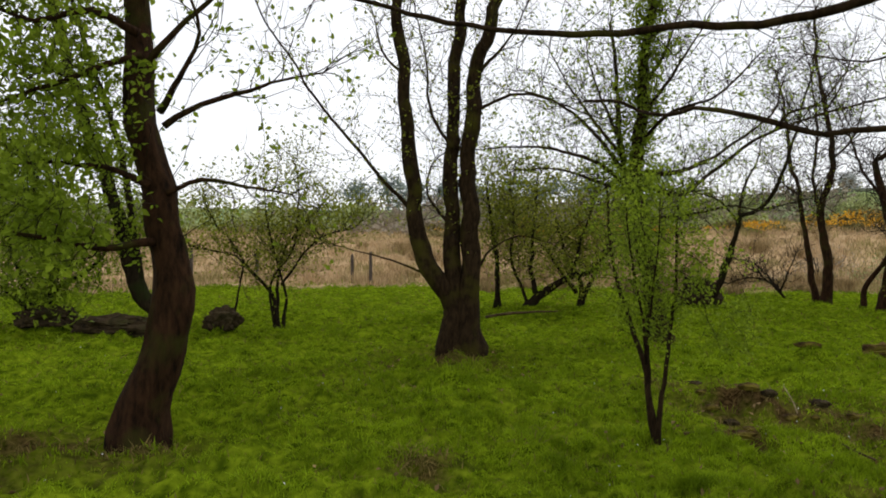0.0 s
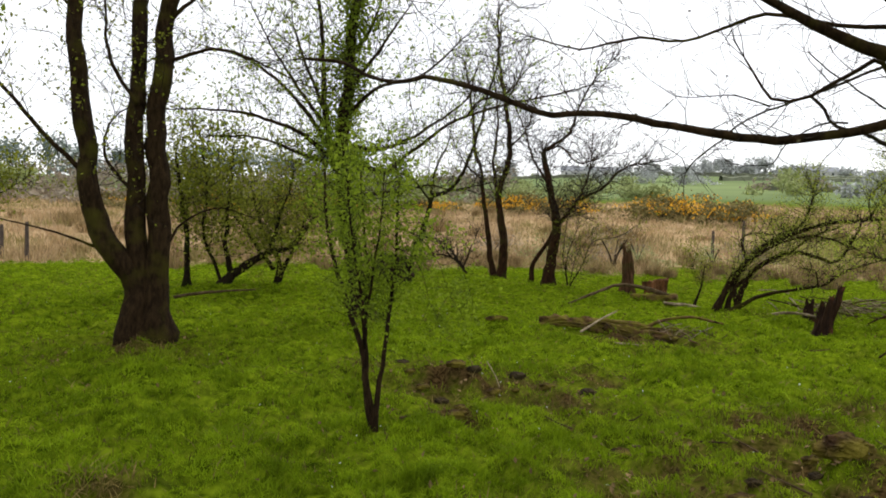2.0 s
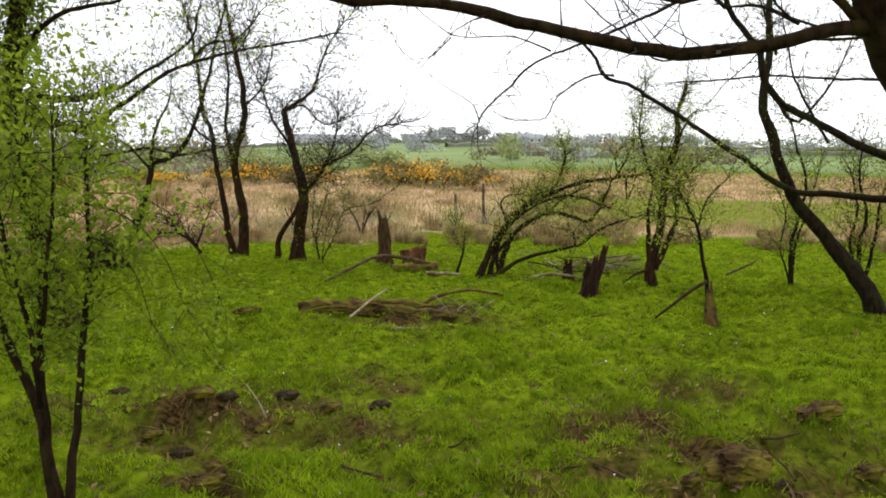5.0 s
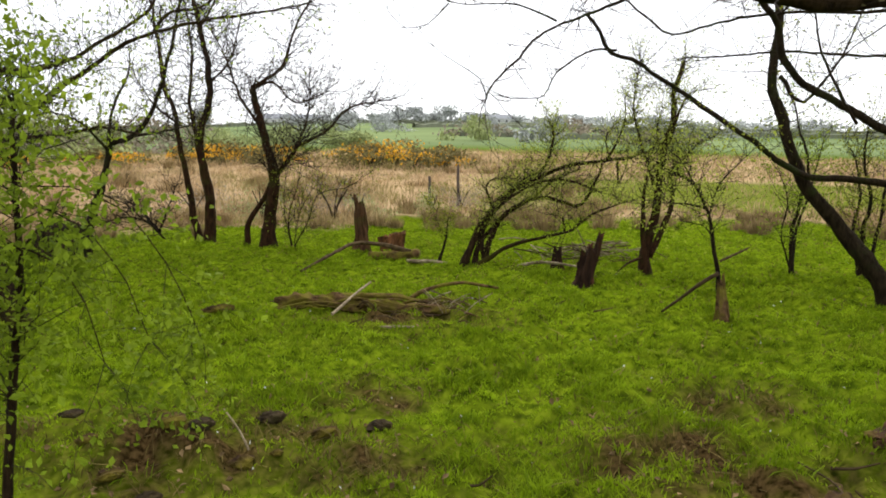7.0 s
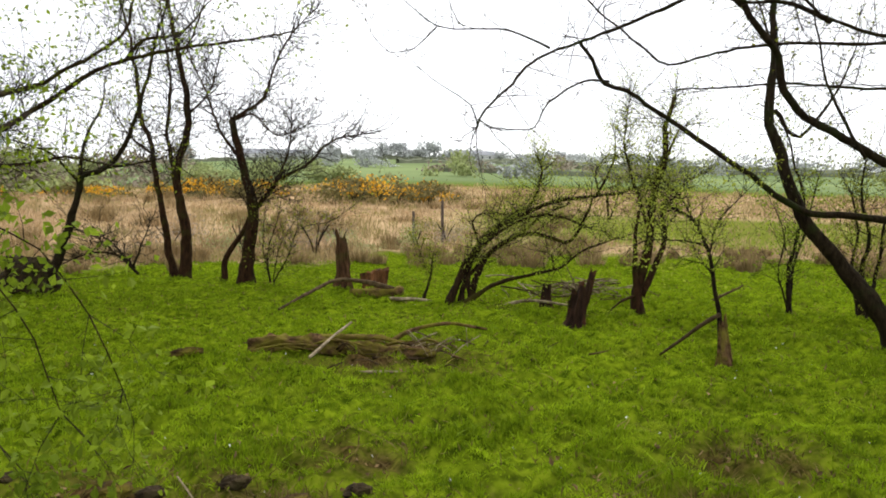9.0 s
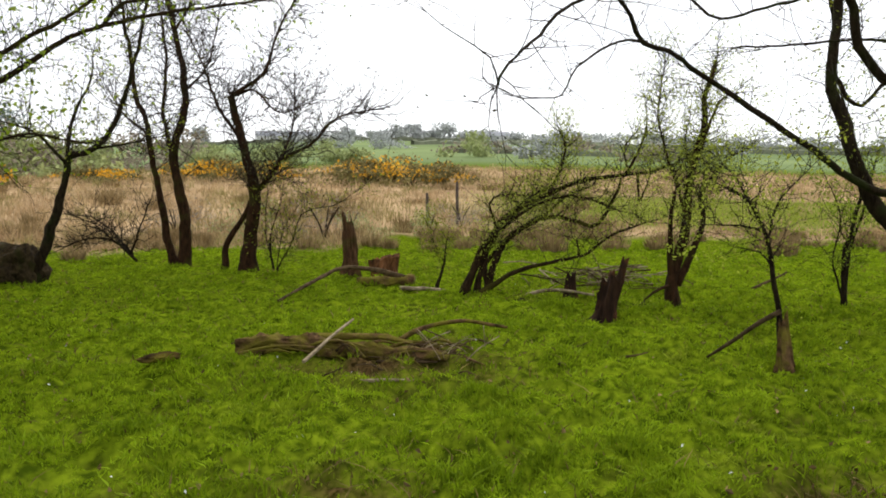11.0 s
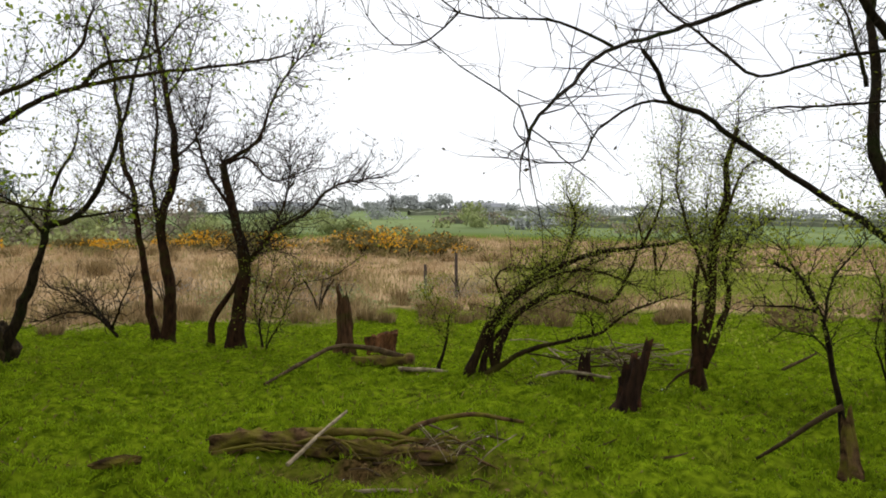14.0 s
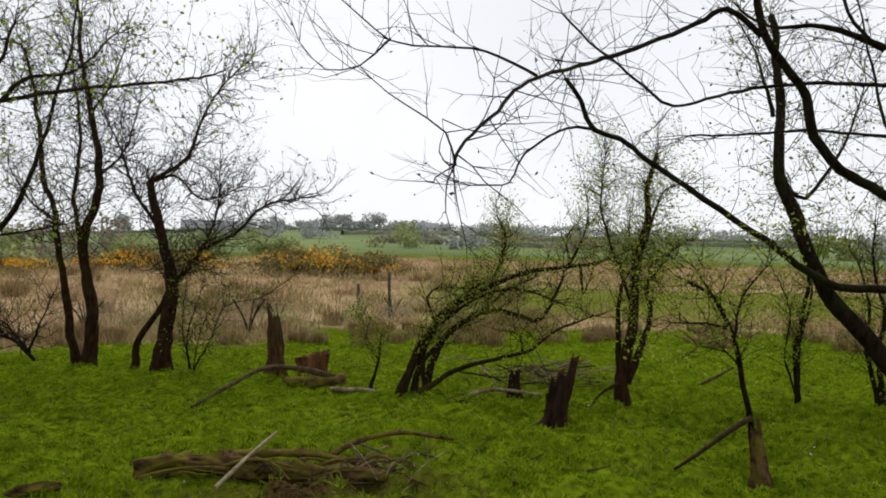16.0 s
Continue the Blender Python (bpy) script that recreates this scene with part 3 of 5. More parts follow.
def hawthorn_thicket_thb():
    t = Tree('hawthorn_thicket', -0.3, 18.63, 37, BARK)
    t.limb('stem', 0.08, 0.024, (-0.00, -0.00, -0.00), (0.06, 0.02, 0.49), (-0.35, -0.10, 1.32), (-0.56, -0.15, 2.16))
    t.limb('stem', 0.064, 0.016, (0.04, 0.01, 0.07), (0.33, 0.09, 0.77), (0.66, 0.18, 1.61), (0.85, 0.23, 2.58))
    t.limb('stem', 0.064, 0.016, (-0.07, -0.02, 0.35), (-0.59, 0.20, 1.03), (-1.12, 0.42, 1.74))
    t.grow(every=0.045, length=1.0, r=0.007, fork=4, leaves=4, leafy=0.45, spread=0.14, low=0.6)
    t.done("dark thorn bush with fine green leaves", "bush", LEAF_DULL, 0.075)


hawthorn_thicket_thb()


def alder_tree_w():
    t = Tree('alder_tree', 1.2, 12.7, 38, BARK_MOSS)
    t.limb('trunk', 0.16, 0.048, (0.29, -0.11, -0.10), (0.23, -0.08, 0.40), (0.02, -0.01, 1.38), (-0.13, 0.05, 2.36), (-0.11, 0.04, 3.34), (-0.04, 0.02, 4.32), (0.08, -0.03, 5.29), (0.06, -0.02, 6.82))
    t.limb('limb', 0.072, 0.024, (-0.09, 0.04, 2.11), (-0.32, 0.27, 2.85), (-0.44, 0.46, 3.62), (-0.47, 0.62, 4.40), (-0.59, 0.86, 5.47))
    t.limb('limb', 0.048, 0.0096, (-0.24, 0.09, 2.60), (-0.66, 0.49, 3.26), (-1.26, 0.98, 3.95), (-1.95, 1.47, 4.40), (-2.65, 1.94, 4.64))
    t.limb('limb', 0.048, 0.0096, (-0.21, 0.08, 2.52), (-0.80, 0.17, 2.96), (-1.55, 0.30, 3.22), (-2.27, 0.43, 3.29), (-2.91, 0.55, 3.27))
    t.limb('limb', 0.04, 0.0096, (-0.34, 0.13, 3.00), (-0.89, 0.08, 3.74), (-1.27, 0.02, 4.30), (-1.56, -0.06, 4.85))
    t.limb('limb', 0.04, 0.0096, (-0.39, 0.15, 3.32), (-0.78, 0.73, 4.22), (-1.04, 1.24, 5.17))
    t.limb('limb', 0.04, 0.0096, (-0.23, 0.09, 2.47), (-0.80, 0.54, 2.67), (-1.55, 1.12, 2.96), (-2.41, 1.75, 3.00))
    t.limb('limb', 0.04, 0.0096, (-0.09, 0.03, 3.58), (0.44, -0.45, 4.27), (0.83, -0.84, 4.85))
    t.limb('limb', 0.04, 0.0096, (-0.07, 0.03, 4.07), (0.31, 0.21, 4.74), (0.54, 0.44, 5.53))
    t.limb('limb', 0.04, 0.0096, (-0.12, 0.04, 3.17), (0.38, -0.50, 3.62), (1.00, -1.08, 3.74), (1.42, -1.60, 4.13))
    t.limb('limb', 0.056, 0.0144, (0.05, 0.0, 2.55), (0.6, 0.7, 2.45), (1.11, 2.30, 2.87), (1.42, 2.37, 3.11), (1.86, 2.46, 3.48), (2.35, 2.49, 3.73), (3.13, 2.49, 4.00), (4.02, 2.44, 4.21), (4.75, 2.37, 4.43))
    t.limb('limb', 0.052, 0.0144, (0.0, 0.0, 2.75), (0.5, 0.5, 2.8), (1.13, 1.82, 3.13), (1.42, 1.88, 3.34), (1.93, 1.96, 3.70), (2.27, 2.02, 4.04), (2.40, 2.20, 4.54))
    t.limb('limb', 0.032, 0.0096, (2.36, 2.58, 3.75), (2.57, 2.58, 4.04), (3.07, 2.47, 4.20), (3.53, 2.43, 4.75))
    t.limb('limb', 0.04, 0.0096, (0.05, 0.0, 2.0), (1.04, 1.40, 2.18), (1.41, 1.45, 2.27), (1.80, 1.49, 2.22), (2.00, 1.50, 2.20))
    t.grow(every=0.028, length=0.45, r=0.004, depth=1, fork=3, leaves=7, leafy=0.55, spread=0.09, low=1.2, skip=0.1, only=(0,))
    t.grow(every=0.085, length=0.95, r=0.007, depth=2, fork=3, leaves=1, leafy=0.24, spread=0.03, low=1.8, skip=0.05)
    # out of sight overhead, added to shade the grass on the left
    t.shade_crown(0.06, -0.02, 6.5, 3.4, 9, 0.06)
    t.done("tall tree with fanned branches and leafy trunk shoots", leaf=LEAF, size=0.062)


alder_tree_w()


def young_hornbeam_sap():
    t = Tree('young_hornbeam', 1.29, 6.73, 39, BARK_MOSS)
    t.limb('stem', 0.031, 0.009, (0.01, -0.00, -0.01), (-0.05, 0.05, 0.15), (-0.08, 0.12, 0.41), (-0.11, 0.18, 0.64), (-0.22, 0.28, 0.94), (-0.30, 0.36, 1.18), (-0.37, 0.44, 1.45), (-0.42, 0.52, 1.78), (-0.46, 0.60, 2.11))
    t.limb('stem', 0.024, 0.008, (-0.00, 0.00, -0.00), (-0.07, 0.10, 0.42), (-0.08, 0.16, 0.80), (-0.08, 0.22, 1.19), (-0.11, 0.30, 1.59), (-0.14, 0.37, 2.00))
    t.limb('stem', 0.024, 0.008, (-0.01, 0.00, -0.00), (0.02, 0.02, 0.27), (0.06, 0.05, 0.62), (0.10, 0.07, 0.97), (0.12, 0.10, 1.29), (0.13, 0.13, 1.60), (0.14, 0.16, 1.92))
    t.limb('stem', 0.015, 0.006, (-0.10, 0.04, 0.63), (-0.13, -0.01, 0.98), (-0.18, -0.04, 1.29), (-0.23, -0.07, 1.59), (-0.26, -0.12, 1.92))
    t.limb('stem', 0.0132, 0.0048, (-0.08, 0.03, 0.98), (-0.04, -0.09, 1.29), (-0.01, -0.21, 1.60), (-0.01, -0.32, 1.89))
    t.limb('shoot', 0.0036, 0.0018, (0.12, 0.07, 1.57), (0.25, -0.05, 1.53), (0.36, -0.15, 1.44), (0.44, -0.23, 1.29), (0.50, -0.31, 1.10))
    t.limb('shoot', 0.0036, 0.0018, (0.13, 0.17, 1.62), (0.31, 0.03, 1.62), (0.47, -0.10, 1.53), (0.58, -0.21, 1.34), (0.65, -0.28, 1.13))
    t.limb('shoot', 0.0036, 0.0018, (0.10, -0.04, 1.43), (0.22, -0.16, 1.37), (0.30, -0.25, 1.23), (0.35, -0.32, 1.05))
    t.grow(every=0.034, length=0.28, r=0.003, depth=1, fork=3, leaves=4, leafy=0.5, spread=0.045, low=0.75, skip=0.1, only=(0, 1, 2, 3, 4))
    t.grow(every=0.07, length=0.3, r=0.003, depth=1, fork=3, leaves=4, leafy=0.5, spread=0.03, lift=-0.2, low=0.5, skip=0.1, only=(2, 5, 6, 7))
    t.done("slender many-stemmed sapling clad in bright green shoots", leaf=LEAF, size=0.034)


young_hornbeam_sap()


def alder_tree_a():
    t = Tree('alder_tree', 2.91, 20.18, 40, BARK)
    t.limb('trunk', 0.1125, 0.0525, (-0.02, 0.01, -0.02), (0.23, -0.14, 0.68), (0.45, -0.28, 1.45), (0.58, -0.36, 2.08), (0.67, -0.42, 2.30))
    t.limb('limb', 0.0562, 0.015, (0.64, -0.40, 2.24), (0.98, -0.62, 2.37), (1.31, -0.83, 2.80), (1.60, -1.01, 3.67), (1.81, -1.14, 4.64), (2.04, -1.28, 5.60), (2.09, -1.32, 6.56))
    t.limb('limb', 0.045, 0.0112, (0.59, -0.37, 2.13), (0.72, -0.18, 2.92), (1.04, -0.12, 3.65), (1.14, -0.01, 4.17))
    t.limb('limb', 0.0375, 0.009, (0.58, -0.36, 2.08), (0.16, -0.37, 2.59), (-0.24, -0.32, 2.76), (-0.71, -0.26, 2.93))
    t.limb('limb', 0.03, 0.009, (0.98, -0.62, 2.37), (1.60, -0.66, 2.49), (2.25, -0.71, 2.66))
    t.grow(every=0.09, length=0.9, r=0.007, fork=4, leaves=2, leafy=0.3, low=1.8)
    t.done("s-curved dark tree rising from a root clump", leaf=LEAF_DULL, size=0.055, twig=TWIG)


alder_tree_a()


def alder_tree_u():
    t = Tree('alder_tree', 5.785, 21.36, 41, BARK_RED)
    t.limb('trunk', 0.0936, 0.0234, (-0.13, 0.08, -0.07), (-0.25, 0.16, 0.60), (-0.38, 0.24, 1.65), (-0.51, 0.32, 2.46), (-0.57, 0.36, 3.04), (-0.77, 0.48, 3.74), (-0.82, 0.51, 4.44), (-0.96, 0.61, 5.48), (-1.11, 0.70, 6.29))
    t.limb('trunk', 0.1404, 0.0234, (0.00, -0.00, -0.07), (0.09, -0.06, 0.60), (0.02, -0.01, 1.41), (-0.10, 0.06, 2.11), (-0.08, 0.05, 2.64), (0.12, -0.07, 3.28), (0.15, -0.09, 3.97), (0.02, -0.01, 4.90), (-0.13, 0.08, 5.71), (-0.22, 0.14, 6.64), (-0.27, 0.17, 7.80))
    t.limb('limb', 0.0546, 0.0156, (-0.10, 0.06, 2.29), (-0.24, 0.27, 3.29), (-0.14, 0.32, 4.36), (-0.16, 0.45, 5.32), (-0.29, 0.66, 6.42))
    t.limb('limb', 0.0312, 0.0094, (-0.50, 0.32, 2.81), (-0.92, 0.91, 3.31), (-1.23, 1.48, 4.06))
    t.limb('limb', 0.0312, 0.0094, (0.13, -0.08, 3.74), (0.49, -0.63, 4.27), (0.60, -1.08, 5.11))
    t.limb('limb', 0.0312, 0.0094, (-0.01, 0.01, 5.02), (0.44, 0.09, 5.92), (0.72, 0.26, 6.84))
    t.grow(every=0.07, length=1.0, r=0.011, depth=2, fork=3, leaves=1, leafy=0.14, spread=0.02, low=2.0)
    t.done("two-stemmed bare tree joined at its foot", leaf=LEAF_BROWN, size=0.05, twig=TWIG_GREY)


alder_tree_u()


def alder_tree_c():
    t = Tree('alder_tree', 6.816, 19.97, 42, BARK_RED)
    t.limb('trunk', 0.1785, 0.068, (0.01, -0.00, -0.07), (0.03, -0.02, 0.76), (0.14, -0.09, 1.54), (0.12, -0.08, 1.87), (-0.07, 0.04, 2.65), (-0.16, 0.10, 3.21), (-0.26, 0.17, 3.68))
    t.limb('limb', 0.0467, 0.0127, (-0.26, 0.16, 3.67), (0.31, -0.20, 4.10), (0.64, -0.40, 5.10), (0.92, -0.58, 5.60), (1.35, -0.85, 6.10))
    t.limb('limb', 0.0425, 0.0102, (-0.07, 0.04, 2.71), (-0.44, 0.49, 3.51), (-0.64, 0.80, 4.38), (-0.89, 1.15, 5.22))
    t.limb('limb', 0.0595, 0.0127, (0.14, -0.09, 1.65), (0.55, -0.51, 2.31), (1.06, -0.98, 2.69), (1.43, -1.35, 3.17), (1.97, -1.83, 3.32))
    t.limb('limb', 0.051, 0.0102, (0.17, -0.11, 1.71), (0.66, -0.18, 2.33), (0.97, -0.14, 3.14), (1.09, 0.02, 3.97))
    t.limb('limb', 0.0765, 0.051, (-0.47, 0.29, -0.03), (-0.35, 0.22, 0.64), (-0.07, 0.04, 1.20), (0.09, -0.06, 1.59))
    t.limb('limb', 0.034, 0.0102, (-0.24, 0.15, 3.65), (0.21, 0.02, 3.79), (0.70, -0.07, 3.36), (1.35, -0.26, 3.61))
    t.grow(every=0.05, length=1.0, r=0.011, depth=2, fork=3, leaves=1, leafy=0.14, spread=0.02, low=1.5)
    t.done("twisted bare tree with a leaning side stem", leaf=LEAF_BROWN, size=0.05, twig=TWIG_GREY)


alder_tree_c()


def thorn_sapling_cb():
    t = Tree('thorn_sapling', 7.14, 19.31, 43, BARK)
    t.limb('stem', 0.018, 0.0048, (-0.00, 0.00, -0.00), (-0.07, 0.04, 0.67), (0.14, -0.09, 1.54), (0.23, -0.14, 2.08))
    t.limb('stem', 0.018, 0.0048, (-0.02, 0.01, -0.00), (-0.07, 0.30, 0.88), (0.04, 0.45, 1.65))
    t.limb('stem', 0.018, 0.0048, (0.02, -0.01, -0.00), (0.28, -0.32, 0.68), (0.42, -0.52, 1.22), (0.92, -0.96, 1.39), (1.25, -1.26, 1.65))
    t.limb('stem', 0.012, 0.0036, (0.02, -0.01, 0.02), (0.25, 0.08, 0.88), (0.75, 0.00, 1.65))
    t.grow(every=0.05, length=0.6, r=0.006, fork=4, leaves=2, leafy=0.25, low=0.2)
    t.done("thin twiggy sapling beside the twisted tree", "sapling", LEAF_DULL, 0.05, TWIG_GREY)


thorn_sapling_cb()


def fallen_bush_dead():
    t = Tree('fallen_bush', 5, 23, 44, BARK)
    t.limb('stem', 0.042, 0.012, (0.12, -0.08, 0.12), (-0.30, 0.19, 0.59), (-0.83, 0.52, 0.65), (-1.25, 0.78, 0.46))
    t.limb('stem', 0.036, 0.009, (0.04, -0.02, 0.28), (-0.31, 0.60, 0.82), (-0.65, 1.12, 1.13))
    t.limb('stem', 0.036, 0.009, (0.01, -0.01, 0.28), (0.17, -0.47, 0.98), (0.26, -0.76, 1.41))
    t.limb('stem', 0.03, 0.009, (0.07, -0.04, 0.18), (-0.66, -0.05, 0.92), (-1.09, -0.02, 1.17))
    t.grow(every=0.06, length=0.8, r=0.01, fork=4, leaves=1, leafy=0.1, low=0.2)
    t.done("low dead tangled bush at the meadow edge", "bush", LEAF_BROWN, 0.05)


fallen_bush_dead()


def leaning_hawthorn_e():
    t = Tree('leaning_hawthorn', 8.9, 14.68, 45, BARK_MOSS)
    t.limb('stem', 0.0726, 0.0198, (-0.20, 0.12, -0.03), (0.02, -0.01, 0.46), (0.23, -0.15, 0.89), (0.59, -0.37, 1.36), (0.95, -0.60, 1.57), (1.38, -0.87, 1.79), (1.89, -1.19, 1.89), (2.39, -1.50, 1.96), (2.75, -1.73, 2.10))
    t.limb('stem', 0.066, 0.0198, (0.16, -0.10, 0.00), (0.24, -0.21, 0.55), (0.40, -0.35, 0.90), (0.69, -0.58, 1.15), (0.98, -0.81, 1.24), (1.25, -1.01, 1.16), (1.51, -1.21, 1.12), (1.71, -1.40, 1.58), (1.74, -1.45, 1.84))
    t.limb('stem', 0.0594, 0.0198, (0.18, -0.12, 0.04), (0.16, -0.02, 0.54), (0.36, -0.06, 1.05), (0.81, -0.24, 1.48), (1.23, -0.42, 1.75), (1.45, -0.49, 2.19), (1.47, -0.45, 2.50))
    t.limb('stem', 0.0528, 0.0099, (-0.07, 0.04, -0.15), (0.23, -0.29, 0.18), (0.52, -0.59, 0.42), (0.92, -1.00, 0.55), (1.20, -1.29, 0.68), (1.46, -1.58, 0.97), (1.83, -1.98, 1.18))
    t.limb('stem', 0.0528, 0.0132, (0.00, -0.00, -0.01), (0.12, -0.02, 0.42), (0.40, -0.14, 0.75), (0.73, -0.28, 1.05), (1.09, -0.45, 1.27), (1.42, -0.60, 1.57), (1.82, -0.79, 1.75))
    t.limb('stem', 0.0462, 0.0132, (-0.13, 0.08, -0.03), (-0.06, 0.00, 0.42), (0.09, -0.12, 0.81), (0.40, -0.35, 1.15), (0.80, -0.64, 1.45), (1.21, -0.94, 1.57), (1.61, -1.23, 1.45), (1.81, -1.37, 1.33))
    t.limb('limb', 0.0264, 0.0079, (0.27, -0.17, 1.06), (0.20, -0.09, 1.44), (0.41, -0.19, 1.60), (0.80, -0.39, 1.57))
    t.limb('limb', 0.0297, 0.0066, (2.03, -1.28, 1.90), (2.21, -1.39, 2.26), (2.32, -1.46, 2.76), (2.28, -1.43, 3.15))
    t.limb('limb', 0.0264, 0.0066, (2.10, -1.32, 1.90), (2.21, -1.11, 2.35), (2.49, -1.09, 2.63))
    t.limb('limb', 0.0264, 0.0066, (2.21, -1.39, 1.91), (2.13, -1.51, 1.49), (2.15, -1.60, 1.66), (2.15, -1.71, 1.91))
    t.limb('limb', 0.0198, 0.0066, (1.14, -1.19, 0.63), (1.10, -1.16, 0.88), (0.96, -1.08, 0.94))
    t.limb('limb', 0.033, 0.0099, (-0.54, 0.22, -0.02), (-0.32, -0.20, -0.12), (-0.11, -0.60, -0.04), (0.05, -0.98, -0.22))
    t.grow(every=0.06, length=0.5, r=0.008, fork=3, leaves=5, leafy=0.42, spread=0.09, low=0.5, skip=0.15)
    t.grow(every=0.03, length=0.55, r=0.006, fork=3, leaves=6, leafy=0.5, spread=0.08, low=1.4, only=(2,))
    t.done("windswept leaning hawthorn with mossy twisted stems", "tree", LEAF_PALE, 0.033)


leaning_hawthorn_e()


def thorn_sapling_em():
    t = Tree('thorn_sapling', 8.57, 15.39, 46, BARK)
    t.limb('stem', 0.036, 0.012, (-0.02, 0.01, -0.01), (0.07, -0.05, 0.24), (0.13, -0.08, 0.52), (0.16, -0.10, 0.86))
    t.limb('stem', 0.012, 0.0036, (0.11, -0.07, 0.50), (-0.04, 0.02, 0.86), (-0.00, 0.00, 1.12))
    t.grow(every=0.04, length=0.35, r=0.005, leaves=4, leafy=0.5, low=0.3)
    t.done("short crooked thorn stem with a leafy tuft", "sapling", LEAF_DULL, 0.04)


thorn_sapling_em()


def hawthorn_tree_d():
    t = Tree('hawthorn_tree', 10.62, 12.14, 47, BARK_RED)
    t.limb('stem', 0.0935, 0.034, (0.02, -0.01, -0.06), (-0.00, 0.00, 0.38), (0.09, -0.06, 0.83), (0.16, -0.10, 1.51), (0.21, -0.14, 2.04), (0.34, -0.21, 2.56), (0.37, -0.23, 3.09), (0.46, -0.29, 3.47))
    t.limb('stem', 0.0595, 0.0255, (-0.01, 0.00, 0.26), (-0.10, -0.03, 0.84), (-0.17, -0.07, 1.29), (-0.16, -0.13, 1.66))
    t.limb('stem', 0.068, 0.0213, (0.05, -0.03, 0.30), (0.27, -0.10, 0.75), (0.45, -0.15, 1.20), (0.45, -0.10, 1.58), (0.56, -0.12, 1.93))
    t.limb('limb', 0.034, 0.0102, (0.01, -0.01, 0.32), (-0.35, -0.02, 0.24), (-0.67, -0.05, 0.14))
    t.limb('limb', 0.0298, 0.0068, (0.12, -0.08, 1.43), (0.02, 0.17, 2.20), (-0.01, 0.32, 2.82), (0.16, 0.37, 3.54))
    t.limb('limb', 0.0382, 0.0068, (0.26, -0.16, 2.15), (0.28, -0.51, 2.90), (0.45, -0.75, 3.01))
    t.limb('limb', 0.0255, 0.0068, (0.18, -0.12, 1.74), (0.31, 0.07, 2.43), (0.39, 0.11, 2.67))
    t.limb('limb', 0.0255, 0.0068, (0.31, -0.20, 1.58), (0.78, -0.21, 2.05), (1.19, -0.28, 2.29))
    t.grow(every=0.05, length=0.5, r=0.006, fork=3, leaves=5, leafy=0.45, spread=0.09, low=1.0)
    t.grow(every=0.03, length=0.5, r=0.006, fork=3, leaves=3, leafy=0.45, spread=0.1, low=1.3, only=(0, 2, 4, 7))
    t.done("small hawthorn with reddish stems and pale leaves", "tree", LEAF_PALE, 0.031)


hawthorn_tree_d()


def hawthorn_sapling_f():
    t = Tree('hawthorn_sapling', 8.42, 9, 48, BARK)
    t.limb('stem', 0.033, 0.015, (-0.03, 0.02, -0.04), (-0.05, 0.03, 0.53), (-0.11, 0.07, 0.93), (-0.18, 0.11, 1.28), (-0.31, 0.20, 1.60), (-0.48, 0.30, 1.72))
    t.limb('limb', 0.015, 0.0048, (-0.17, 0.11, 1.23), (0.06, 0.14, 1.62), (0.43, 0.08, 1.93))
    t.limb('limb', 0.015, 0.0048, (-0.19, 0.12, 1.33), (-0.51, 0.16, 1.39), (-0.90, 0.21, 1.41))
    t.limb('limb', 0.012, 0.0036, (-0.31, 0.20, 1.60), (-0.28, 0.36, 1.83), (-0.31, 0.55, 1.98))
    t.limb('limb', 0.012, 0.0036, (-0.11, 0.07, 0.98), (-0.09, 0.21, 1.12), (-0.15, 0.45, 1.16))
    t.grow(every=0.045, length=0.5, r=0.005, fork=3, leaves=3, leafy=0.45, spread=0.06, low=1.0)
    t.done("bent thin sapling growing behind a broken stump", "sapling", LEAF_PALE, 0.036)


hawthorn_sapling_f()


def hawthorn_sapling_g():
    t = Tree('hawthorn_sapling', 12, 10.4, 49, BARK)
    t.limb('stem', 0.042, 0.012, (0.02, -0.01, -0.00), (-0.01, 0.00, 0.69), (0.07, -0.05, 1.22), (0.17, -0.11, 1.74), (-0.00, 0.00, 2.43), (-0.11, 0.07, 2.85))
    t.limb('stem', 0.03, 0.009, (0.00, -0.00, 0.03), (0.18, 0.05, 0.77), (0.46, 0.01, 1.39), (0.71, 0.01, 2.10))
    t.limb('stem', 0.018, 0.006, (-0.00, 0.00, 0.07), (-0.25, 0.02, 0.70), (-0.29, -0.07, 1.23), (-0.49, -0.04, 1.65))
    t.grow(every=0.05, length=0.5, r=0.005, fork=3, leaves=3, leafy=0.45, spread=0.06, low=0.4)
    t.done("thin upright thorn with small green leaves", "sapling", LEAF, 0.042)


hawthorn_sapling_g()


def hawthorn_bush_ht():
    t = Tree('hawthorn_bush', 12.6, 9.6, 50, BARK)
    t.limb('stem', 0.048, 0.012, (-0.01, 0.00, -0.02), (-0.02, 0.02, 0.72), (0.04, -0.02, 1.23), (-0.07, 0.05, 1.82), (-0.03, 0.02, 2.32))
    t.limb('stem', 0.036, 0.012, (-0.05, 0.03, -0.02), (0.00, 0.18, 0.71), (0.20, 0.20, 1.31), (0.19, 0.35, 1.91))
    t.limb('stem', 0.036, 0.009, (0.02, -0.01, -0.02), (0.08, -0.14, 0.73), (0.08, -0.22, 1.49), (0.26, -0.41, 2.07))
    t.grow(every=0.05, length=0.6, r=0.006, fork=3, leaves=4, leafy=0.42, spread=0.06, low=0.4)
    t.done("many-stemmed thorn bush with sparse leaves", "bush", LEAF_DULL, 0.042)


hawthorn_bush_ht()


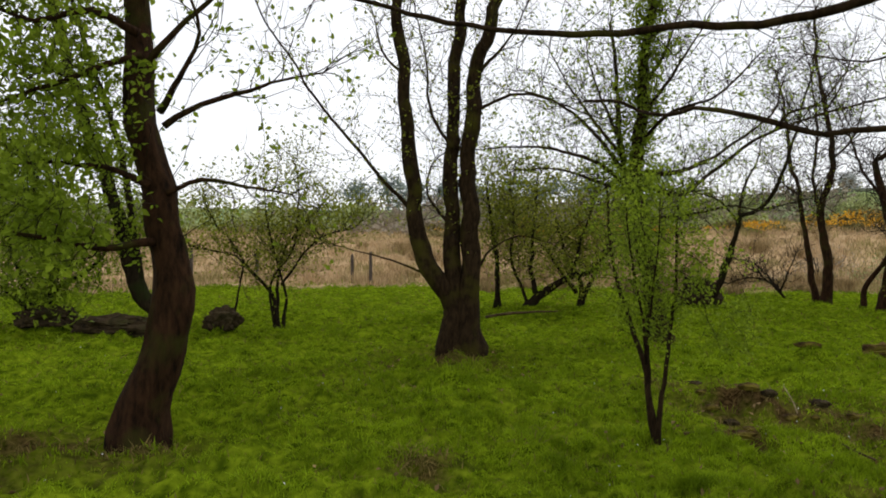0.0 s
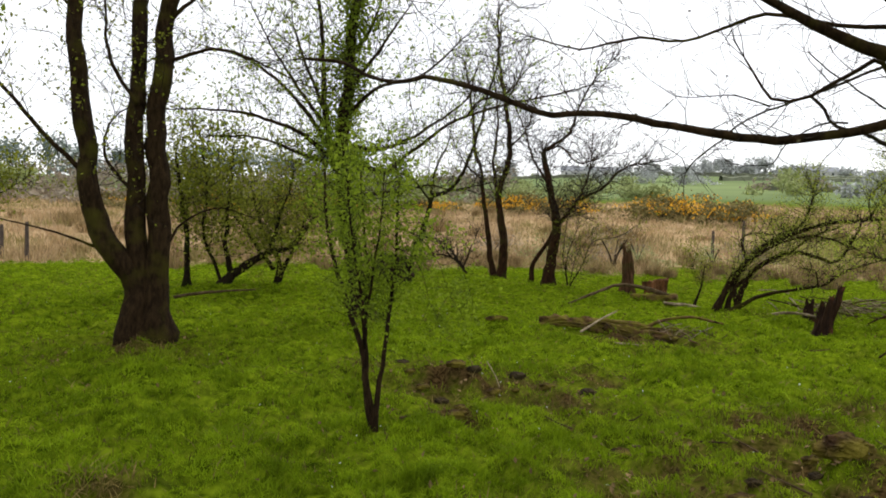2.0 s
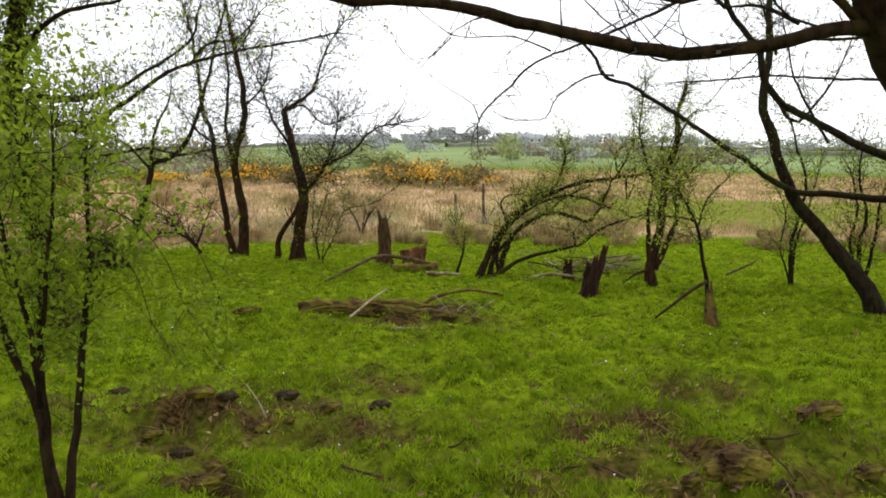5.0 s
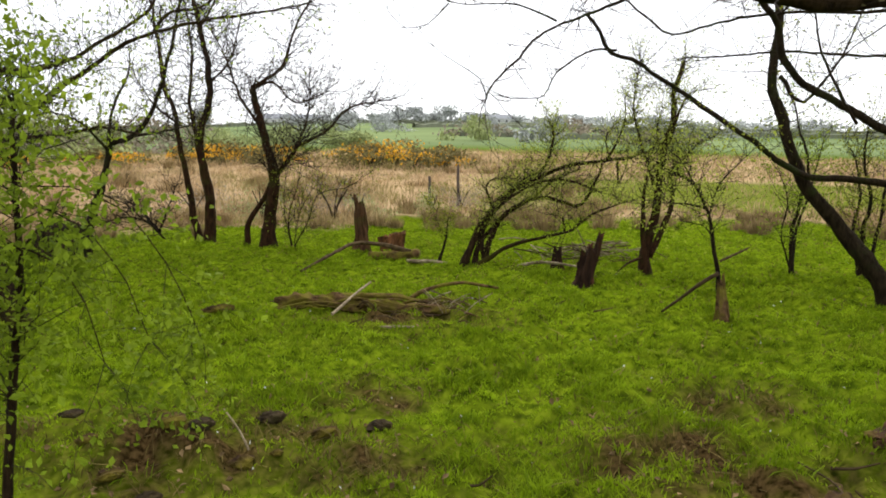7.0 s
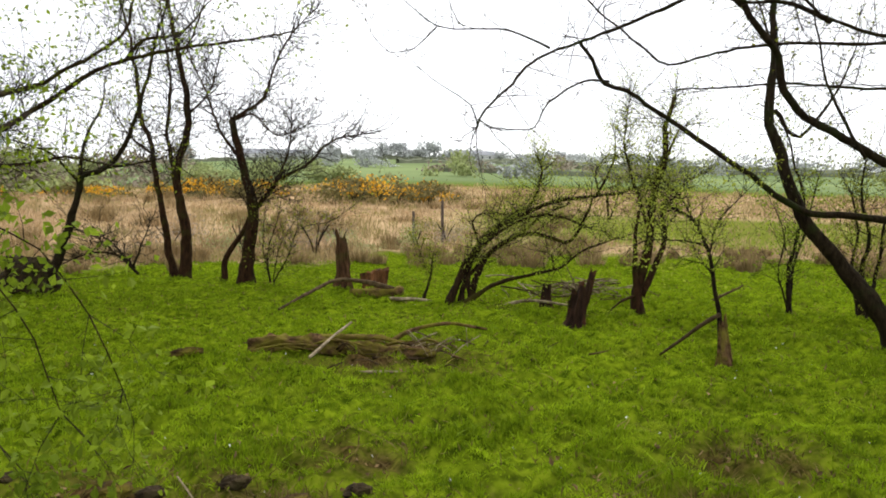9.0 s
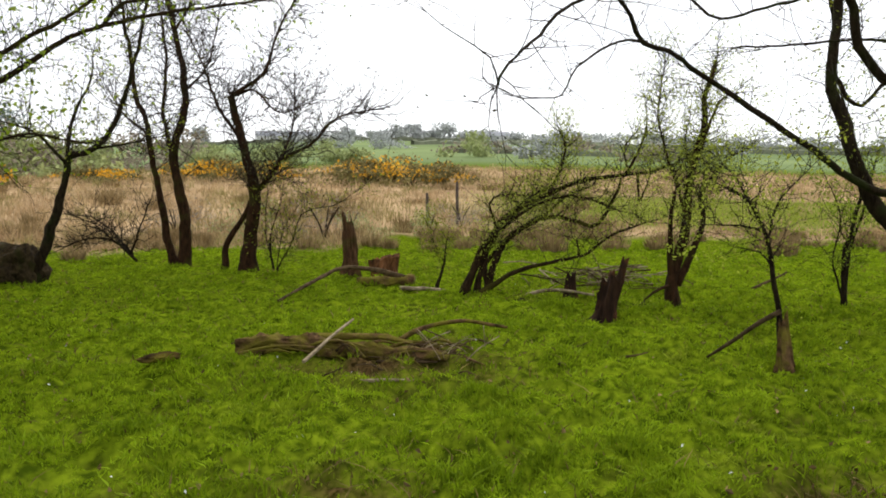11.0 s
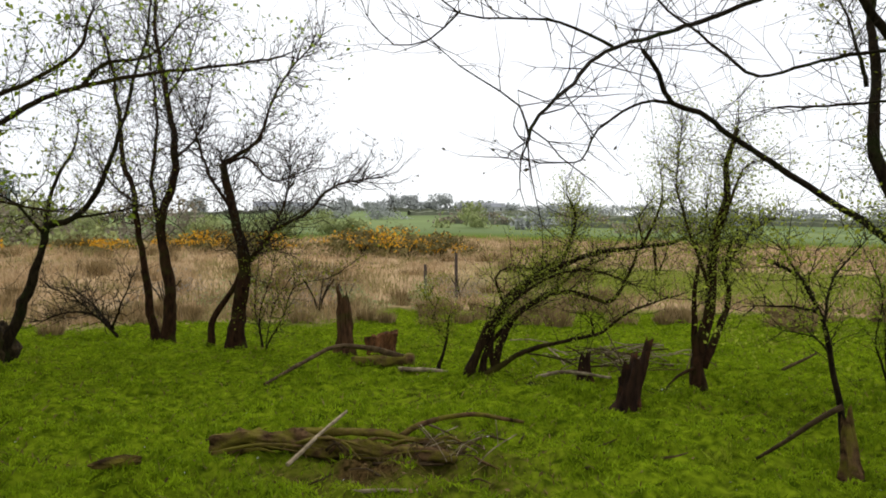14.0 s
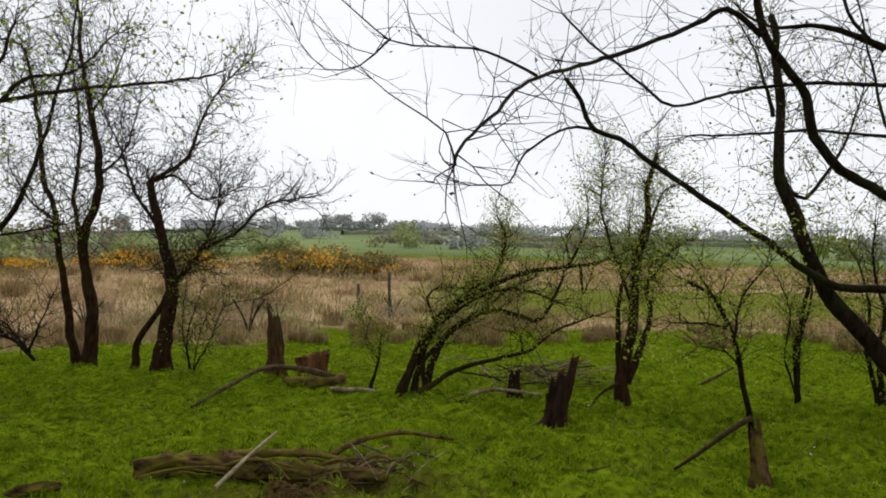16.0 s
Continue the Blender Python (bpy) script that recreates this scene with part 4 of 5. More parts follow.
def alder_tree_m():
    t = Tree('alder_tree', 10.87, 8.33, 51, BARK)
    t.limb('trunk', 0.119, 0.035, (0.02, -0.01, -0.01), (-0.13, 0.24, 0.54), (-0.36, 0.57, 1.09), (-0.56, 0.83, 1.51), (-0.65, 0.99, 1.91), (-0.69, 1.11, 2.27), (-0.75, 1.27, 2.78), (-0.67, 1.32, 3.23), (-0.54, 1.37, 3.83), (-0.44, 1.50, 4.75))
    t.limb('limb', 0.035, 0.0084, (0.28, 1.86, 3.12), (0.48, 1.70, 2.77), (0.65, 1.57, 2.84), (0.99, 1.31, 3.47), (1.17, 1.17, 4.11))
    t.limb('limb', 0.028, 0.007, (0.37, 1.92, 3.78), (0.02, 1.92, 4.43), (-0.36, 1.99, 4.92))
    t.grow(every=0.07, length=0.8, r=0.006, fork=4, leaves=2, leafy=0.3, low=1.6)
    t.done("leaning mossy tree bending over the grass", leaf=LEAF_DULL, size=0.045)


alder_tree_m()


def alder_tree_n():
    t = Tree('alder_tree', 12, 7.2, 52, BARK)
    t.limb('trunk', 0.144, 0.072, (-0.20, 0.14, 0.26), (-0.27, 0.19, 0.90), (-0.31, 0.21, 1.55), (-0.17, 0.08, 2.32), (-0.02, -0.05, 3.30), (-0.04, -0.06, 4.69))
    t.limb('limb', 0.06, 0.021, (-0.37, 0.20, 1.45), (-1.03, 1.05, 1.52), (-1.60, 1.52, 1.60), (-2.01, 1.81, 1.64), (-2.26, 1.99, 1.79), (-2.53, 2.22, 2.06), (-2.82, 2.47, 2.34), (-3.32, 2.84, 2.77), (-3.98, 2.91, 3.04), (-4.27, 2.94, 3.10), (-4.51, 2.90, 3.31), (-4.76, 2.88, 3.47))
    t.limb('limb', 0.072, 0.03, (-0.32, 0.16, 1.55), (-1.73, 0.75, 2.02), (-2.52, 1.15, 2.44), (-2.89, 1.36, 2.66), (-3.13, 1.48, 2.93), (-3.23, 1.50, 3.28), (-3.43, 1.59, 3.56), (-3.62, 1.68, 3.81), (-3.70, 1.67, 4.21))
    t.limb('limb', 0.027, 0.0084, (-3.58, 1.70, 3.80), (-3.91, 1.80, 3.98), (-4.25, 1.90, 3.80), (-5.05, 1.98, 3.44), (-5.84, 1.89, 3.13), (-6.22, 1.79, 2.99), (-6.76, 1.57, 2.66), (-7.13, 1.41, 2.41), (-7.32, 1.26, 2.25))
    t.limb('limb', 0.012, 0.003, (-5.75, 2.25, 3.19), (-6.16, 2.35, 3.31), (-6.58, 2.45, 3.29), (-6.86, 2.51, 3.30), (-7.15, 2.53, 3.45), (-7.24, 2.53, 3.51))
    t.limb('limb', 0.0072, 0.0024, (-7.32, 1.26, 2.25), (-7.38, 1.26, 2.40), (-7.56, 1.33, 2.52), (-7.72, 1.39, 2.63))
    t.limb('limb', 0.0072, 0.0024, (-6.98, 2.33, 3.23), (-7.16, 2.38, 3.03), (-7.36, 2.46, 3.00), (-7.53, 2.51, 3.15))
    t.limb('limb', 0.033, 0.009, (-0.10, -0.01, 2.86), (-1.59, 0.83, 3.46), (-2.24, 1.23, 3.49), (-2.65, 1.49, 3.50), (-3.11, 1.78, 3.46), (-3.43, 1.98, 3.40), (-3.97, 2.32, 3.25), (-4.20, 2.45, 3.42), (-4.56, 2.66, 3.71), (-4.83, 2.81, 4.04))
    t.limb('limb', 0.03, 0.009, (-0.20, 0.07, 2.59), (-1.56, 0.86, 2.98), (-2.21, 1.25, 3.02), (-2.81, 1.63, 3.06), (-3.27, 1.92, 3.02), (-3.81, 2.26, 2.99))
    t.limb('limb', 0.036, 0.012, (-0.08, -0.03, 3.58), (-2.64, 0.46, 3.34), (-3.50, 0.76, 3.45), (-3.81, 0.87, 3.61), (-3.97, 0.87, 3.87))
    t.limb('limb', 0.03, 0.009, (-3.62, 0.72, 3.42), (-3.76, 1.09, 3.66), (-3.92, 1.45, 3.73), (-4.00, 1.65, 3.91))
    t.limb('limb', 0.018, 0.006, (-3.84, 3.30, 3.22), (-4.17, 3.41, 3.21), (-4.62, 3.52, 2.92), (-4.84, 3.52, 2.63), (-5.23, 3.63, 2.58))
    t.limb('limb', 0.018, 0.006, (-3.40, 0.49, 2.15), (-3.55, 0.59, 2.47), (-3.72, 0.70, 2.84), (-3.80, 0.76, 3.26), (-3.87, 0.80, 3.73))
    t.grow(every=0.11, length=0.6, r=0.005, fork=3, leaves=1, leafy=0.06, spread=0.004, lift=0.25, wander=0.16, low=1.9, skip=0.15)
    t.done("tree with long bare arching branches and buds", leaf=LEAF_BROWN, size=0.028)


alder_tree_n()


def sycamore_tree_r():
    t = Tree('sycamore_tree', 4.86, 4.6, 53, BARK_MOSS)
    t.limb('trunk', 0.216, 0.1224, (0.10, -0.04, -0.00), (0.09, -0.03, 0.53), (0.04, 0.01, 1.05), (-0.01, 0.04, 1.52), (-0.04, 0.06, 2.00), (-0.03, 0.07, 2.47), (-0.02, 0.07, 2.95), (0.00, 0.08, 3.88))
    t.limb('limb', 0.1152, 0.0576, (-0.01, 0.03, 1.71), (-0.21, 0.10, 1.99), (-0.41, 0.18, 2.18), (-0.57, 0.23, 2.47), (-0.71, 0.27, 2.68), (-0.76, 0.27, 2.88), (-0.80, 0.22, 3.45))
    t.limb('limb', 0.036, 0.0115, (-0.49, 0.22, 2.28), (-0.68, 0.28, 2.28), (-1.00, 0.38, 2.20), (-1.37, 0.49, 2.15), (-1.76, 0.61, 2.19), (-2.05, 0.70, 2.24), (-2.34, 0.79, 2.30), (-2.62, 0.88, 2.29), (-2.79, 0.93, 2.33), (-3.04, 1.02, 2.43), (-3.21, 1.17, 2.51), (-3.36, 1.30, 2.55), (-3.55, 1.45, 2.53), (-3.74, 1.61, 2.60), (-3.88, 1.73, 2.69), (-4.14, 1.94, 2.75))
    t.limb('limb', 0.054, 0.0216, (-0.70, 0.23, 2.59), (-0.88, 0.28, 2.63), (-1.14, 0.35, 2.73), (-1.39, 0.42, 2.88), (-1.61, 0.47, 3.00))
    t.limb('limb', 0.0158, 0.0058, (-0.75, 0.25, 2.79), (-1.01, 0.50, 2.84), (-1.31, 0.77, 2.96), (-1.67, 1.09, 2.85), (-1.91, 1.28, 2.91), (-2.25, 1.54, 2.86), (-2.55, 1.77, 2.99))
    t.limb('limb', 0.0648, 0.0288, (-0.13, 0.14, 2.03), (-0.15, 0.25, 2.39), (-0.20, 0.39, 2.80), (-0.26, 0.52, 3.23))
    t.limb('limb', 0.0216, 0.0058, (-0.59, 0.24, 2.31), (-0.78, 0.37, 2.53), (-0.84, 0.42, 2.63), (-1.09, 0.60, 2.45), (-1.28, 0.71, 2.44), (-1.41, 0.82, 2.70))
    t.limb('limb', 0.0432, 0.0101, (-0.95, -0.26, 2.63), (-2.04, -0.27, 3.06), (-2.30, -0.12, 2.92), (-2.64, 0.01, 2.83), (-2.99, 0.05, 2.76), (-3.34, 0.07, 2.76), (-3.59, 0.08, 2.78), (-3.83, 0.08, 2.76), (-4.20, 0.06, 2.78), (-4.54, 0.01, 2.82), (-4.89, -0.03, 2.89), (-5.22, -0.08, 2.99), (-5.52, -0.12, 3.06))
    t.grow(every=0.1, length=0.5, r=0.004, fork=3, leaves=1, leafy=0.06, spread=0.004, wander=0.2, low=2.0, skip=0.12)
    t.limb('root', 0.1, 0.03, (0.05, -0.02, 0.5), (-0.12, 0.02, 0.25), (-0.3, 0.06, 0.06), (-0.5, 0.1, -0.03))
    # unseen canopy, added to shade the near ground
    t.shade_crown(0.0, 0.1, 3.7, 3.2, 9, 0.12)
    t.done("stout mossy-footed tree with a long level branch", leaf=LEAF_BROWN, size=0.025)


sycamore_tree_r()



# ---- stumps and fallen wood ----
def stump(name, x, y, r0, r1, tall, lean, mat, label, seed, jag=0.3, sides=26, slant=0.0, turn=0.0):
    rd = random.Random(seed)
    root = new(name)
    root.location = (x, y, height(x, y) - 0.04)
    rings = 14
    tops = [1 + slant * math.cos(2 * math.pi * k / sides - turn) + 0.5 * jag * (rd.random() - 0.6) + 1.1 * jag * noise.noise((k * 0.55, seed + 0.3, 0)) for k in range(sides)]
    v, f = [], []
    for i in range(rings + 1):
        t = i / rings
        for k in range(sides):
            a = 2 * math.pi * k / sides
            z = tall * tops[k] * t
            r = (r0 + (r1 - r0) * t) * (1 + 0.6 * math.exp(-z * 9)) * (1 + 0.45 * noise.noise((math.cos(a) * 2.2, math.sin(a) * 2.2, z * 2.2 + seed)) + 0.25 * noise.noise((math.cos(a) * 6, math.sin(a) * 6, z * 5 + seed)) + 0.06 * math.sin(k * 2.4 + seed))
            v.append((r * math.cos(a) + lean[0] * z, r * math.sin(a) + lean[1] * z, z))
    for i in range(4):
        t = (0.95, 0.8, 0.6, 0.45)[i]
        for k in range(sides):
            a = 2 * math.pi * k / sides
            z = tall * tops[k] * t
            r = r1 * (0.72, 0.6, 0.4, 0.1)[i]
            v.append((r * math.cos(a) + lean[0] * z, r * math.sin(a) + lean[1] * z, z))
    for i in range(rings + 4):
        for k in range(sides):
            a, b = i * sides + k, i * sides + (k + 1) % sides
            f.append((a, b, b + sides, a + sides))
    obj("trunk", v, f, mat, root)
    tagged(root, label, "tree stump")
    return root


def clod(name, x, y, sx, sy, sz, mat, label, category, seed, lift=0.0):
    bm = bmesh.new()
    bmesh.ops.create_icosphere(bm, subdivisions=4 if sx > 0.13 else 3, radius=1)
    for w in bm.verts:
        q = w.co
        k = 1 + 0.38 * noise.noise((q.x * 1.6 + seed, q.y * 1.6, q.z * 1.6)) + 0.22 * noise.noise((q.x * 4.5, q.y * 4.5 + seed, q.z * 4.5)) + 0.1 * noise.noise((q.x * 11, q.y * 11 + seed, q.z * 11))
        w.co = Vector((q.x * sx * k, q.y * sy * k, q.z * sz * k))
    me = bpy.data.meshes.new(name)
    bm.to_mesh(me)
    bm.free()
    me.materials.append(mat)
    ob = new(name, me)
    ob.location = (x, y, height(x, y) + sz * 0.45 + lift)
    return tagged(ob, label, category)


def lie(x, y):
    """The ground's height with the hummocks evened out."""
    return height(x, y) - 0.17 * hummock(x, y) + 0.09


def fallen(name, pts, r0, r1, mat, label, category="branch", sides=8, rough=0.25, group="", sink=0.3):
    """A fallen branch or log; heights are above the ground below each point."""
    x, y, _ = pts[0]
    z0 = height(x, y)
    line = [q - Vector((x, y, z0)) for q in spline([(a, b, lie(a, b) + c) for a, b, c in pts], 0.06)]
    n = len(line)
    for i in range(n):
        q = line[i]
        line[i] = q + Vector((0, 0, noise.noise((q.x * 4, q.y * 4, r0 * 50)))) * r0 * 0.35
    v, f = [], []
    tube(v, f, line, [(r0 + (r1 - r0) * i / (n - 1)) * (1 + 0.12 * noise.noise((i * 0.23, x, y))) for i in range(n)], sides, rough, seed=x)
    ob = obj(name, v, f, mat, smooth=r0 > 0.02)
    ob.location = (x, y, z0)
    return tagged(ob, label, category, group)


stump("rotten_stump", 8.12, 17.75, 0.14, 0.11, 1.15, (-0.03, 0.02), ROT_BROWN, "tall rotten tree stump with a jagged top", 6, 0.22, 26, 0.06, 2.6)
stump("rotten_trunk_chunk", 8.66, 17.4, 0.22, 0.25, 0.5, (0.05, -0.03), ROT, "broken red-brown chunk of rotten trunk", 5, 0.14, 26, 0.08, -0.6)
stump("burnt_stump", 8.9, 11.8, 0.115, 0.13, 0.58, (0.14, -0.1), ROT_DARK, "dark hollow broken stump leaning to one side", 8, 0.5, 30, 0.32, -0.75)
stump("small_stump", 9.94, 13.56, 0.09, 0.07, 0.42, (0, 0), ROT_DARK, "small grey upright stump stub", 12, 0.4, 14)
stump("broken_stump", 8.36, 8.95, 0.1, 0.04, 0.55, (-0.06, 0.04), MOSSLOG, "pale broken stump with a splintered top", 15, 0.4, 18)
clod("root_clump", 2.6, 20.3, 0.5, 0.4, 0.55, SOIL, "dark upturned root clump", "root clump", 2)
clod("root_clump", -5.5, 11.1, 0.28, 0.25, 0.22, SOIL, "dark mossy root clump", "root clump", 4)
clod("root_clump", -8.6, 10.7, 0.6, 0.4, 0.2, SOIL, "low dark root mound", "root clump", 6)
clod("root_clump", -7.1, 10.5, 0.7, 0.35, 0.18, SOIL, "low dark root mound", "root clump", 7)
clod("mossy_clod", 4.2, 5.32, 0.17, 0.12, 0.08, CLOD_MOSS, "mossy brown clod of upturned turf", "clod", 8)
clod("mossy_clod", 4.7, 5.3, 0.09, 0.08, 0.06, CLOD_MOSS, "mossy brown clod of upturned turf", "clod", 9)
clod("mossy_clod", 5.6, 5.8, 0.22, 0.09, 0.06, CLOD_MOSS, "mossy length of buried dead wood", "clod", 10)
clod("mossy_clod", 3.42, 11.7, 0.17, 0.06, 0.045, CLOD_MOSS, "dark clod of wood in the grass", "clod", 11)

rd = random.Random(41)
for k in range(34):
    cx, cy, cr = BARE[rd.choice((0, 0, 0, 1, 1, 2, 2, 2, 3, 5))]
    sx, sy, cs = cx + rd.gauss(0, 0.4) * cr, cy + rd.gauss(0, 0.4) * cr, rd.uniform(0.025, 0.065)
    clod("soil_clod", sx, sy, cs * 1.5, cs, cs * 0.7, CLOD_MOSS if k % 3 else SOIL, "small mossy clod of upturned dark soil", "clod", 60 + k)

fallen("fallen_log", [(4.28, 12.35, 0.06), (4.75, 12.1, 0.10), (5.1, 11.75, 0.07), (5.6, 11.3, 0.06), (5.95, 10.95, 0.03)], 0.082, 0.05, MOSSLOG, "moss-covered rotting log lying in the grass", "log", 26, 0.95)
fallen("fallen_log", [(4.95, 12.2, 0.1), (5.5, 11.75, 0.13), (6.0, 11.2, 0.06)], 0.045, 0.02, MOSSLOG, "thin rotting log beside the mossy log", "log", 12, 0.6)
fallen("pale_stick", [(4.66, 11.48, 0.02), (5.05, 11.75, 0.18), (5.46, 12.07, 0.27)], 0.017, 0.013, PALE_WOOD, "pale barkless stick propped on a log", "stick")
fallen("arched_branch", [(5.75, 11.6, 0.08), (5.95, 11.5, 0.2), (6.25, 11.2, 0.3), (6.62, 10.88, 0.27)], 0.032, 0.014, MOSSLOG, "arched dead branch rising from the grass", "branch")
fallen("long_branch", [(5.85, 15.5, 0.02), (6.6, 16.0, 0.18), (7.3, 16.4, 0.34), (7.9, 16.3, 0.3), (8.4, 15.9, 0.12)], 0.02, 0.05, STICK, "long fallen branch resting on a stump", "branch")
fallen("fallen_log", [(7.7, 16.6, 0.06), (8.1, 16.2, 0.09), (8.45, 15.9, 0.08)], 0.07, 0.10, MOSSLOG, "short mossy log lying below the stump", "log", 20, 0.6)
fallen("pale_stick", [(8.0, 15.6, 0.05), (8.3, 15.3, 0.05), (8.55, 15.05, 0.0)], 0.04, 0.03, PALE_WOOD, "pale stripped branch end on the grass", "stick")
fallen("broken_branch", [(8.3, 8.98, 0.55), (8.2, 9.15, 0.42), (8.12, 9.35, 0.2), (8.09, 9.6, 0.02)], 0.024, 0.012, STICK, "broken branch leaning from a stump to the ground", "branch")
fallen("ground_stick", [(4.83, 10.67, 0.02), (5.1, 10.55, 0.03), (5.4, 10.45, 0.01)], 0.018, 0.012, PALE_WOOD, "thin pale stick lying flat", "stick")
fallen("ground_stick", [(12.9, 12.4, 0.02), (13.2, 12.2, 0.2), (13.4, 12.1, 0.3)], 0.03, 0.015, STICK, "short dark stick poking up", "stick")
fallen("ground_stick", [(2.55, 7.85, 0.0), (2.52, 7.93, 0.1), (2.45, 8.0, 0.2)], 0.007, 0.005, PALE_WOOD, "pale curved dead stem standing in soil", "stick")
fallen("ground_stick", [(1.5, 6.9, 0.03), (1.75, 7.0, 0.04), (1.85, 7.05, 0.02)], 0.014, 0.01, STICK, "short dead stick by the young tree", "stick")
fallen("ground_stick", [(-2.2, 15.0, 0.03), (-1.3, 14.6, 0.2), (-0.4, 14.7, 0.3)], 0.035, 0.015, STICK, "long dead branch lying in the grass", "branch")
rd = random.Random(77)
for k in range(22):
    q, w, s = rd.uniform(0.0, 1.1), rd.gauss(0, 0.16), rd.uniform(0.15, 0.5)
    sx, sy, a = 4.28 + 1.67 * q + 0.65 * w, 12.35 - 1.4 * q + 0.76 * w, -0.7 + rd.gauss(0, 0.45)
    fallen("log_splinter", [(sx - s * math.cos(a), sy - s * math.sin(a), 0.02), (sx, sy, rd.uniform(0.03, 0.16)), (sx + s * math.cos(a + 0.2), sy + s * math.sin(a + 0.2), rd.uniform(0.0, 0.12))],
           rd.uniform(0.01, 0.026), 0.006, MOSSLOG if k % 3 else STICK, "mossy broken splinter beside the rotting log", "branch", 7, 0.6, group="log splinters")
rd = random.Random(21)
for k in range(26):
    sx, sy = rd.choice(((2.2, 8.3), (4.4, 5.6), (6.0, 11.0), (5.3, 11.0), (3.2, 6.4), (9.4, 13.9), (7.0, 10.2)))
    sx, sy, a, s = sx + rd.gauss(0, 0.45), sy + rd.gauss(0, 0.4), rd.uniform(0, 6.28), rd.uniform(0.12, 0.4)
    fallen("ground_stick", [(sx, sy, 0.02), (sx + s * 0.5 * math.cos(a), sy + s * 0.5 * math.sin(a), 0.05), (sx + s * math.cos(a + 0.3), sy + s * math.sin(a + 0.3), rd.uniform(0.01, 0.12))],
           rd.uniform(0.006, 0.014), 0.005, STICK, "small dead twig lying in the grass", "stick", 5, group="scattered twigs")
pile = new("brushwood_pile")
pile.location = (11.4, 14.2, height(11.4, 14.2))
for k in range(75):
    a, s = rd.gauss(-0.6, 0.9), rd.uniform(0.4, 1.3)
    c = Vector((rd.gauss(0, 0.6), rd.gauss(0, 0.5), rd.uniform(0.03, 0.4) * max(0.2, 1 - abs(rd.gauss(0, 0.4)))))
    e = Vector((math.cos(a), math.sin(a), rd.gauss(0, 0.35))) * s * 0.5
    e.z = max(-c.z, min(e.z, c.z + 0.1))
    v, f = [], []
    tube(v, f, spline([tuple(c - e), tuple(c + Vector((0, 0, 0.04))), tuple(c + e)], 0.2), [rd.uniform(0.006, 0.015)] * len(spline([tuple(c - e), tuple(c + Vector((0, 0, 0.04))), tuple(c + e)], 0.2)), 5, 0.2)
    obj("branch", v, f, STICK if k % 2 else PALE_WOOD, pile)
heap = new("twig_heap")
heap.location = (5.9, 11.0, height(5.9, 11.0))
for k in range(34):
    a, s = rd.uniform(0, 6.28), rd.uniform(0.15, 0.5)
    c = Vector((rd.gauss(0, 0.22), rd.gauss(0, 0.2), rd.uniform(0.01, 0.14)))
    e = Vector((math.cos(a), math.sin(a), rd.uniform(0, 0.8))) * s * 0.5
    v, f = [], []
    line = spline([tuple(c - e * 0.6), tuple(c + Vector((0, 0, 0.03))), tuple(c + e)], 0.12)
    tube(v, f, line, [rd.uniform(0.003, 0.006)] * len(line), 4)
    obj("stick", v, f, STICK if k % 2 else PALE_WOOD, heap)
tagged(heap, "tangle of dead twigs at the log end", "brush pile")
tagged(pile, "heap of dead pale and brown brushwood", "brush pile")
fallen("pale_stick", [(9.3, 13.9, 0.05), (9.7, 13.7, 0.12), (10.1, 13.2, 0.08)], 0.03, 0.02, PALE_WOOD, "pale bare branch lying by a small stump", "branch")


# ---- fence posts ----
def fence_post(x, y, tall, r):
    z = height(x, y)
    v, f = [], []
    tube(v, f, [Vector((0.02 * noise.noise((x, i, 0)), 0, -0.2 + (tall + 0.2) * i / 6)) for i in range(7)], [r] * 6 + [r * 0.8], 8, 0.2, seed=x)
    ob = obj("fence_post", v, f, POST)
    ob.location = (x, y, z)
    tagged(ob, "weathered grey wooden post standing in dry grass", "fence post", "field fence posts")


for fx, fy, ft in ((17.6, 28.3, 1.75), (16.6, 28.9, 1.3), (-8.2, 24.9, 1.2), (-9.0, 25.1, 1.1), (-13.6, 22.0, 1.4), (-11.9, 23.4, 1.3)):
    fence_post(fx, fy, ft, 0.06)


# ---- far side ----
def at_polar(az, d):
    x, y = CX + d * math.sin(radians(az)), CY + d * math.cos(radians(az))
    return x, y, height(x, y)


def puff(rng, n, w, h, low=0.0):
    """Points in a ragged leaf mass of lobes."""
    k = max(4, int(n / 70))
    c = np.stack([rng.normal(0, w * 0.32, k), rng.normal(0, w * 0.32, k), h * (low + (1 - low) * rng.uniform(0.1, 0.9, k))], 1)
    c[:, 2] *= np.clip(1.15 - (np.hypot(c[:, 0], c[:, 1]) / (w * 0.75)) ** 2, 0.25, 1)
    p = c[rng.integers(0, k, n)] + rng.normal(0, 1, (n, 3)) * (w * 0.13, w * 0.13, h * 0.1)
    p[:, 2] = np.clip(p[:, 2], 0.02, None)
    return p


